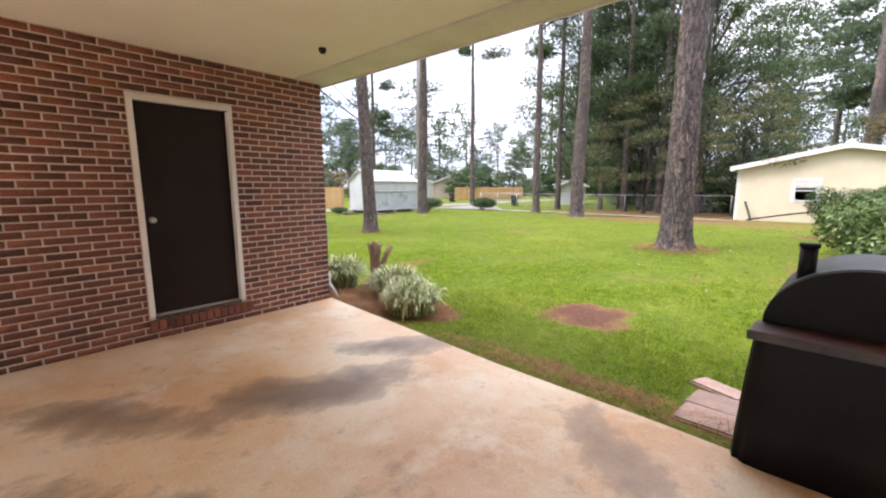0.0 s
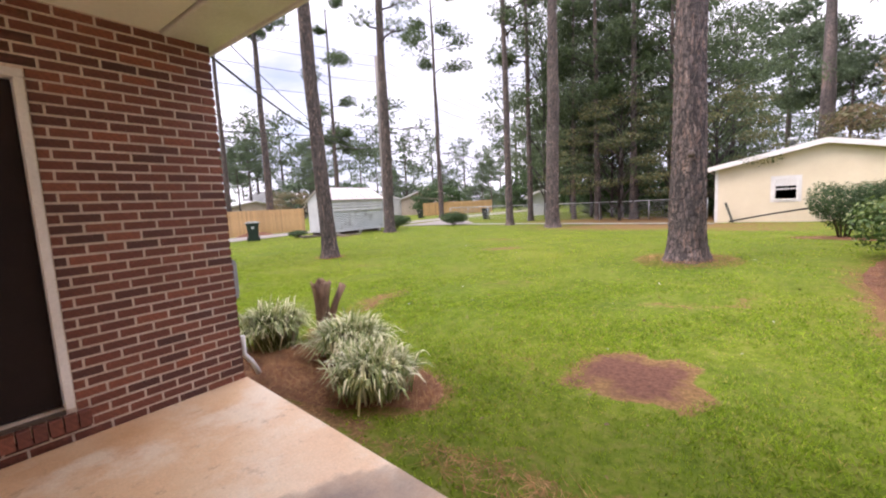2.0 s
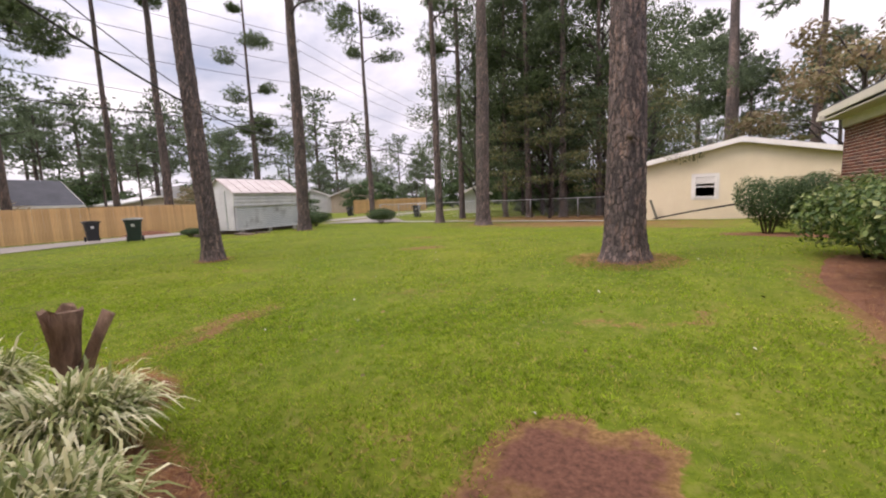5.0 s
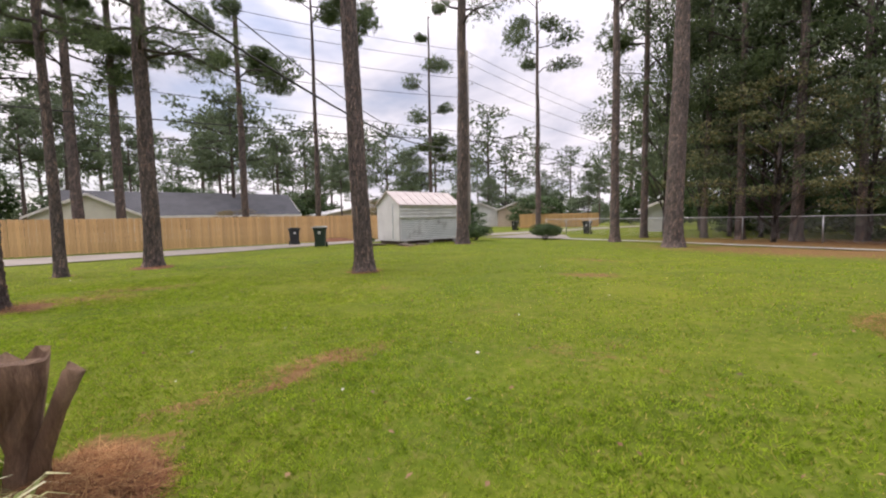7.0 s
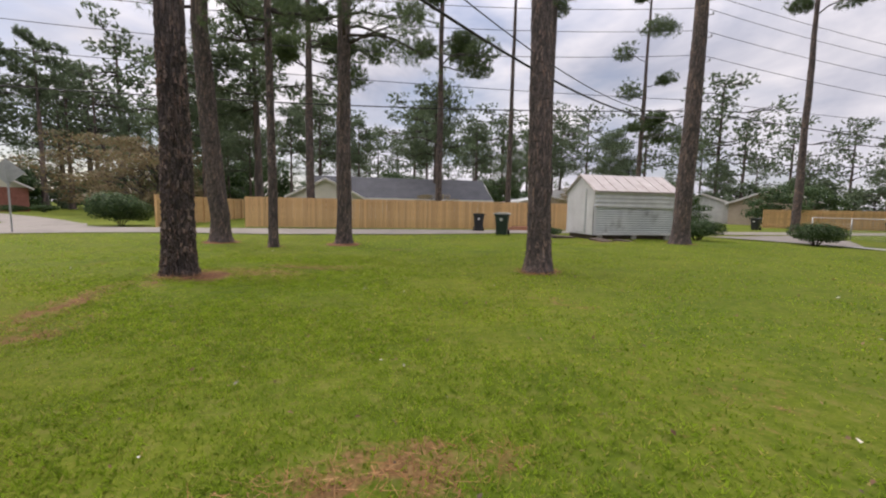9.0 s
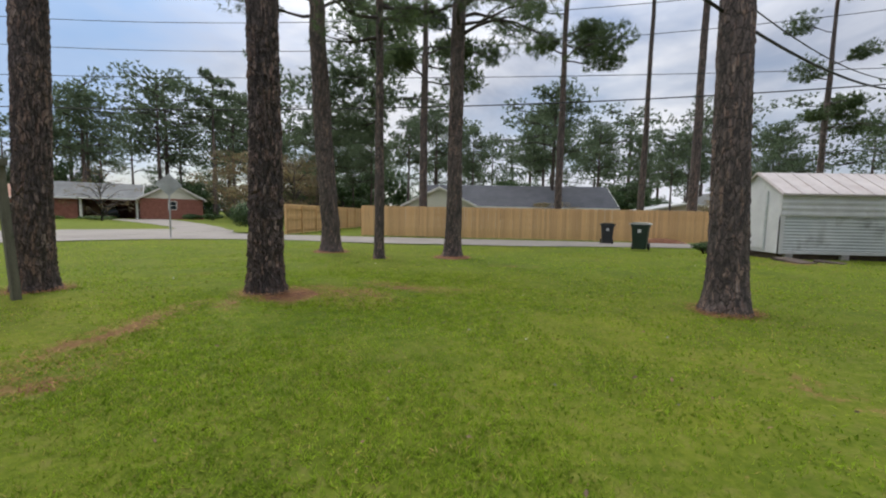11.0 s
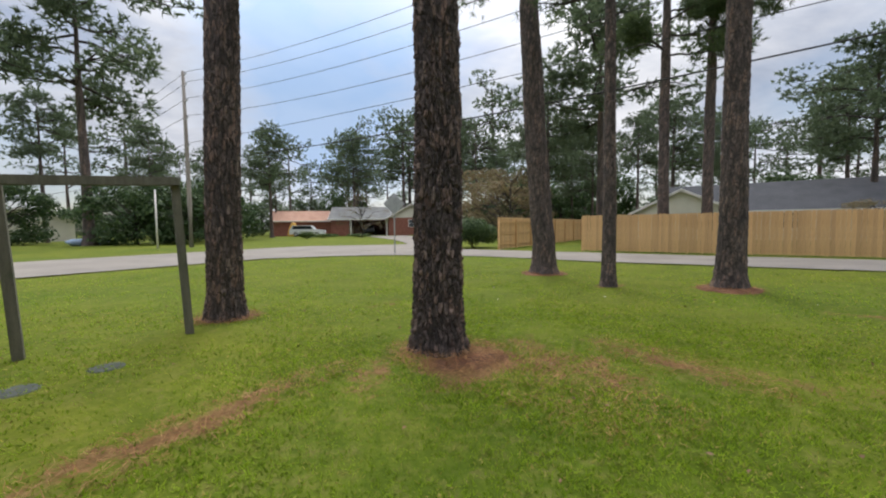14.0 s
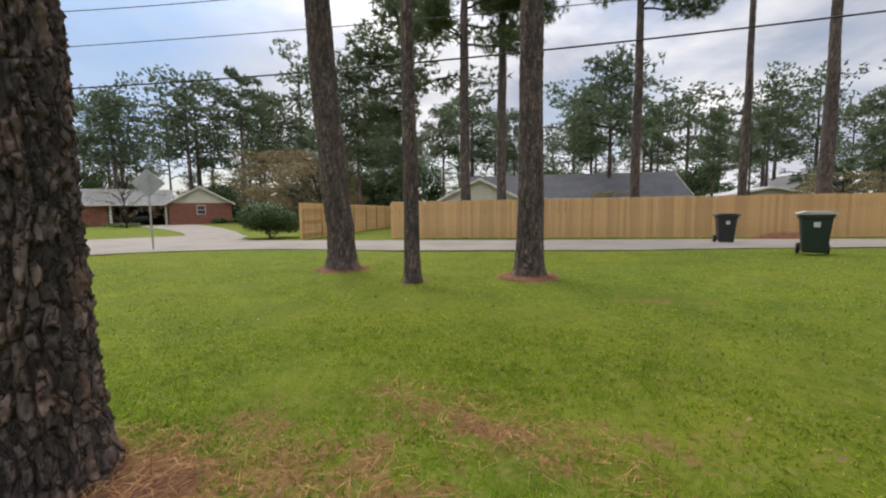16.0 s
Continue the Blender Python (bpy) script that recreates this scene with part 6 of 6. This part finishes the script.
gable_house("house", pose(-61.5, 34, -0.1, 0, 0, 90), 9.5, 9, 2.4, 3.3, (M["tan"], M["tin"], M["trim"]), "low building with a pale metal roof beyond the fence", [])
gable_house("garden_shed", pose(-17.0, 38.4, -0.05, 0, 0, 20), 2.4, 2.6, 1.8, 2.3, (M["tin"], M["tin"], M["trim"]), "small white shed behind the chain-link fence", [])


# ---- vehicles across the street ----
def car(m, paint, label, pickup=False):
    t = thing("car", m, label, "car")
    body = [(-2.5, 0.35), (2.5, 0.35), (2.55, 0.7), (2.45, 0.95), (1.2, 1.05), (-2.5, 1.05), (-2.55, 0.7)]
    part("body", prism(body, -0.9, 0.9), paint, t)
    cab = [(1.15, 1.052), (0.6, 1.65), (-0.9 if pickup else -2.1, 1.68), (-1.05 if pickup else -2.45, 1.052)]
    part("cabin", prism(cab, -0.8, 0.8), paint, t)
    wnd = [(0.98, 1.10), (0.55, 1.58), (-0.8 if pickup else -2.0, 1.60), (-0.9 if pickup else -2.2, 1.10)]
    for y in (-0.815, 0.802):
        part("side_window", prism(wnd, y, y + 0.012), M["pane"], t)
    for x in (-1.6, 1.55):
        for y in (-0.92, 0.70):
            wh = part("wheel", tube([(x, y, 0.34), (x, y + 0.22, 0.34)], [0.34, 0.34], 20), M["tyre"], t)
            part("rim", tube([(x, y - 0.005, 0.34), (x, y + 0.225, 0.34)], [0.2, 0.2], 14), M["galv"], wh)
    return t


car(pose(-48.5, -46.6, -0.08, 0, 0, 128), M["carwhite"], "white pickup-style vehicle parked across the street")
car(pose(-60.0, -37.0, -0.08, 0, 0, 130) @ pose(-6.0, 5.4, 0, 0, 0, 90), M["cardark"], "dark car parked inside the brick house's carport")
tp = bmesh.new()
bmesh.ops.create_icosphere(tp, subdivisions=3, radius=1.0)
for v in tp.verts:
    v.co = Vector((v.co.x * 1.3, v.co.y * 1.1, max(0, v.co.z) * 2.4 * (0.85 + 0.15 * math.sin(v.co.x * 5))))
tr = part("covered_load", tp, M["tarp"], None)
tr.location = (-51.2, -53.5, -0.1)
tagged(tr, "rounded orange tarpaulin-covered load in a far yard", "tarpaulin")
bt = part("kayak", tube([(-1.9, 0, 0.42), (-1.4, 0, 0.33), (0, 0, 0.3), (1.4, 0, 0.33), (1.9, 0, 0.42)], [0.03, 0.28, 0.36, 0.28, 0.03], 14), M["blue"], None)
bt.matrix_world = pose(-20.8, -40.2, -0.1, 0, 0, 20)
tagged(bt, "pale blue upturned boat lying before the thicket", "boat")


# ---- bricks of the two seen walls ----
def brick_mesh(L, H, D, mat):
    bm = box(-D, 0, -L / 2, L / 2, -H / 2, H / 2)
    for v in bm.verts:
        if v.co.x > -0.001:
            v.co.y, v.co.z = v.co.y * 0.985, v.co.z * 0.95
    me = bpy.data.meshes.new("brick")
    bm.to_mesh(me)
    bm.free()
    me.materials.append(mat)
    return me


COURSE, BL, BH = 0.0667, 0.190, 0.0535
full, half = brick_mesh(BL, BH, 0.05, M["brick"]), brick_mesh(0.094, BH, 0.05, M["brick"])
brng = rng_of(21)


def lay(face_x, y_end, y_start, z0, z1, hole, priority, parent, sign):
    """Running bond on a wall that faces along x; priority picks those that are parts of their own."""
    rest_v, rest_f, made = [], [], 0
    rows = int((z1 - z0) / COURSE)
    cube = [(-1, -1, -1), (-1, 1, -1), (-1, 1, 1), (-1, -1, 1), (1, -1, -1), (1, 1, -1), (1, 1, 1), (1, -1, 1)]
    quads = [(4, 5, 6, 7), (0, 3, 2, 1), (0, 1, 5, 4), (2, 3, 7, 6), (1, 2, 6, 5), (0, 4, 7, 3)]
    for r in range(rows):
        z = z0 + (r + 0.5) * COURSE
        y = y_end - (0.0 if r % 2 else 0.102)
        if r % 2 == 0:
            spans = [(y_end - 0.047, 0.094)]
        else:
            spans = []
        while y - BL > y_start:
            spans.append((y - BL / 2, BL))
            y -= 0.204
        for yc, ln in spans:
            a, b = yc - ln / 2, yc + ln / 2
            if hole and z + BH / 2 > hole[2] and z - BH / 2 < hole[3]:
                if b > hole[0] and a < hole[1]:
                    if a < hole[0] - 0.03:
                        b = hole[0] - 0.006
                    elif b > hole[1] + 0.03:
                        a = hole[1] + 0.006
                    else:
                        continue
            yc2, l2 = (a + b) / 2, b - a
            proud = brng.normal(0, 0.0018)
            if made < 298 and priority(yc2, z):
                ob = put("brick", full if l2 > 0.15 else half, parent)
                s = l2 / (BL if l2 > 0.15 else 0.094)
                ob.matrix_world = Matrix.LocRotScale((face_x + proud, yc2, z), Euler((brng.normal(0, 0.004), 0, 0 if sign > 0 else math.pi)), (1, s, 1))
                made += 1
            else:
                n = len(rest_v)
                rest_v += [(face_x + proud + sign * (-0.024 + 0.024 * cx), yc2 + cy * l2 / 2, z + cz * BH / 2) for cx, cy, cz in cube]
                rest_f += [tuple(n + i for i in q) for q in quads]
    tagged(put("brickwork", tri_mesh("brickwork", rest_v, rest_f, M["brick_mass"]), parent), kind="stuff")


lay(WX, WY, -1.2, SLAB - 0.02, CEIL - 0.002, (DOOR[0] - 0.048, DOOR[1] + 0.048, 0.28, DOOR[3] + 0.052), lambda y, z: y > 1.96, wall_west, 1)
lay(2.0, 15.75, 6.0, 0.75, 2.56, (11.24, 12.41, 0.98, 2.51), lambda y, z: False, wall_east, -1)
# rowlock sill under the door
sill = thing("door_sill", pose(WX, DOOR[0] - 0.06, 0.30), "row of upright bricks forming the door sill", "sill", kind="structure")
one = brick_mesh(0.062, 0.10, 0.10, M["brick"])
for k in range(14):
    o = put("brick", one, sill)
    o.location = (0.045, 0.035 + k * 0.0705, -0.03)

# ---- grass blades and fallen bits on the lawn ----
def blades(n, x0, x1, y0, y1, hmin, hmax, w, seed, keep):
    rng = rng_of(seed)
    x, y = rng.uniform(x0, x1, n), rng.uniform(y0, y1, n)
    clump = np.sin(x * 33 + 2.2 * np.sin(y * 21)) * np.sin(y * 29 + 2.2 * np.sin(x * 17)) + 0.6 * np.sin(x * 9 + 2 * np.sin(y * 5)) * np.sin(y * 8 + 2 * np.sin(x * 6))
    ok = keep(x, y, rng) & (rng.random(n) < 0.66 + 0.45 * clump)
    x, y = x[ok], y[ok]
    n = len(x)
    z = gz(x, y)
    a, t = rng.uniform(0, 6.283, n), rng.uniform(0.45, 1.25, n)
    h = rng.uniform(hmin, hmax, n) * (1.0 + 0.32 * np.sin(x * 29 + 2 * np.sin(y * 17)) * np.sin(y * 19 + 2 * np.sin(x * 13)) + 0.12 * np.sin(x * 2.3 + 3 * np.sin(y * 1.1)))
    ww = w * rng.uniform(0.7, 1.4, n)
    b = a + 1.57 + rng.normal(0, 0.5, n)
    V = np.stack([np.stack([x - np.cos(a) * ww, y - np.sin(a) * ww, z], 1), np.stack([x + np.cos(a) * ww, y + np.sin(a) * ww, z], 1),
                  np.stack([x + np.cos(b) * h * t, y + np.sin(b) * h * t, z + h * (1.1 - 0.45 * t)], 1)], 1).reshape(-1, 3)
    return V


def bare(x, y):
    """How bare the ground is, from 0 to 1, by the same patches as the lawn's colour."""
    v = np.zeros_like(x)
    for px, py, rx, ry, turn, amt in PATCHES + [(tx, ty, 0.34, 0.32, 0, 0.9) for tx, ty in TREES.values()]:
        c, s = math.cos(radians(turn)), math.sin(radians(turn))
        u, w = ((x - px) * c + (y - py) * s) / (rx * 1.5), (-(x - px) * s + (y - py) * c) / (ry * 1.5)
        v = np.maximum(v, np.clip(1 - np.hypot(u, w), 0, 1) * amt * 1.6)
    return v


def on_lawn(x, y, rng):
    edge_y = np.interp(x, [-4.6, 0.4, 2.0], [3.12, 2.74, 2.64])
    ok = ~((y < edge_y) & (x > -7.2)) & (x < 1.9)
    ok &= ~(((x + 4.45) / 1.38) ** 2 + ((y - 3.72) / 0.66) ** 2 < 1)
    ok &= ~((x > -0.55) & (x < 0.25) & (y < 3.95) & (y > 2.6))
    ok &= ~(((x - 1.1) / 0.98) ** 2 + ((y - 9.0) / 2.95) ** 2 < 1)
    ok &= (x > -23.9) & (y > -10.0)
    ok &= rng.random(len(x)) > bare(x, y) * 1.15
    return ok


def fade(d, lo, hi, rng):
    return rng.random(len(d)) > np.clip((d - lo) / (hi - lo), 0, 1)


near_band = lambda x, y, rng: on_lawn(x, y, rng) & fade(np.abs(y - np.interp(x, [-15, -11, -7, -4.5, -2.5, -1.0, 1], [4.6, 4.4, 5.2, 5.8, 5.4, 5.0, 4.8])), 0.9, 3.4, rng) & fade(-x, 13.0, 16.0, rng)
mid_band = lambda x, y, rng: on_lawn(x, y, rng) & fade(np.abs(y - 5), 3.5, 8.5, rng) & fade(-x, 14.0, 19.0, rng)
far_band = lambda x, y, rng: on_lawn(x, y, rng) & fade(-x, 21.0, 25.0, rng) & fade(y, 18.0, 26.0, rng)
V = np.concatenate([blades(680000, -16, 0.8, 1.5, 9.5, 0.012, 0.046, 0.0038, 31, near_band), blades(340000, -19, 1.5, -4, 14, 0.014, 0.038, 0.0058, 32, mid_band), blades(270000, -24, 1.8, -10, 25, 0.014, 0.036, 0.0095, 33, far_band)])
grass = put("grass", tri_mesh("grass", V, np.arange(len(V)).reshape(-1, 3), M["grass"]))
tagged(grass, "short mown green lawn grass with a few dry blades", "grass", kind="stuff")

lrng = rng_of(41)
n = 1100
lx, ly = lrng.uniform(-20, 1, n), lrng.uniform(-3, 16, n)
ok = on_lawn(lx, ly, lrng)
lx, ly = lx[ok], ly[ok]
V, F = leaf_cards(np.stack([lx, ly, gz(lx, ly) + 0.045], 1), np.tile([0, 0, 1.6], (len(lx), 1)), 0.045, lrng)
tagged(put("fallen_leaves", tri_mesh("fallen_leaves", V, F, M["litter"])), "scattered dry leaves and bark bits on the grass", "leaves", kind="stuff")
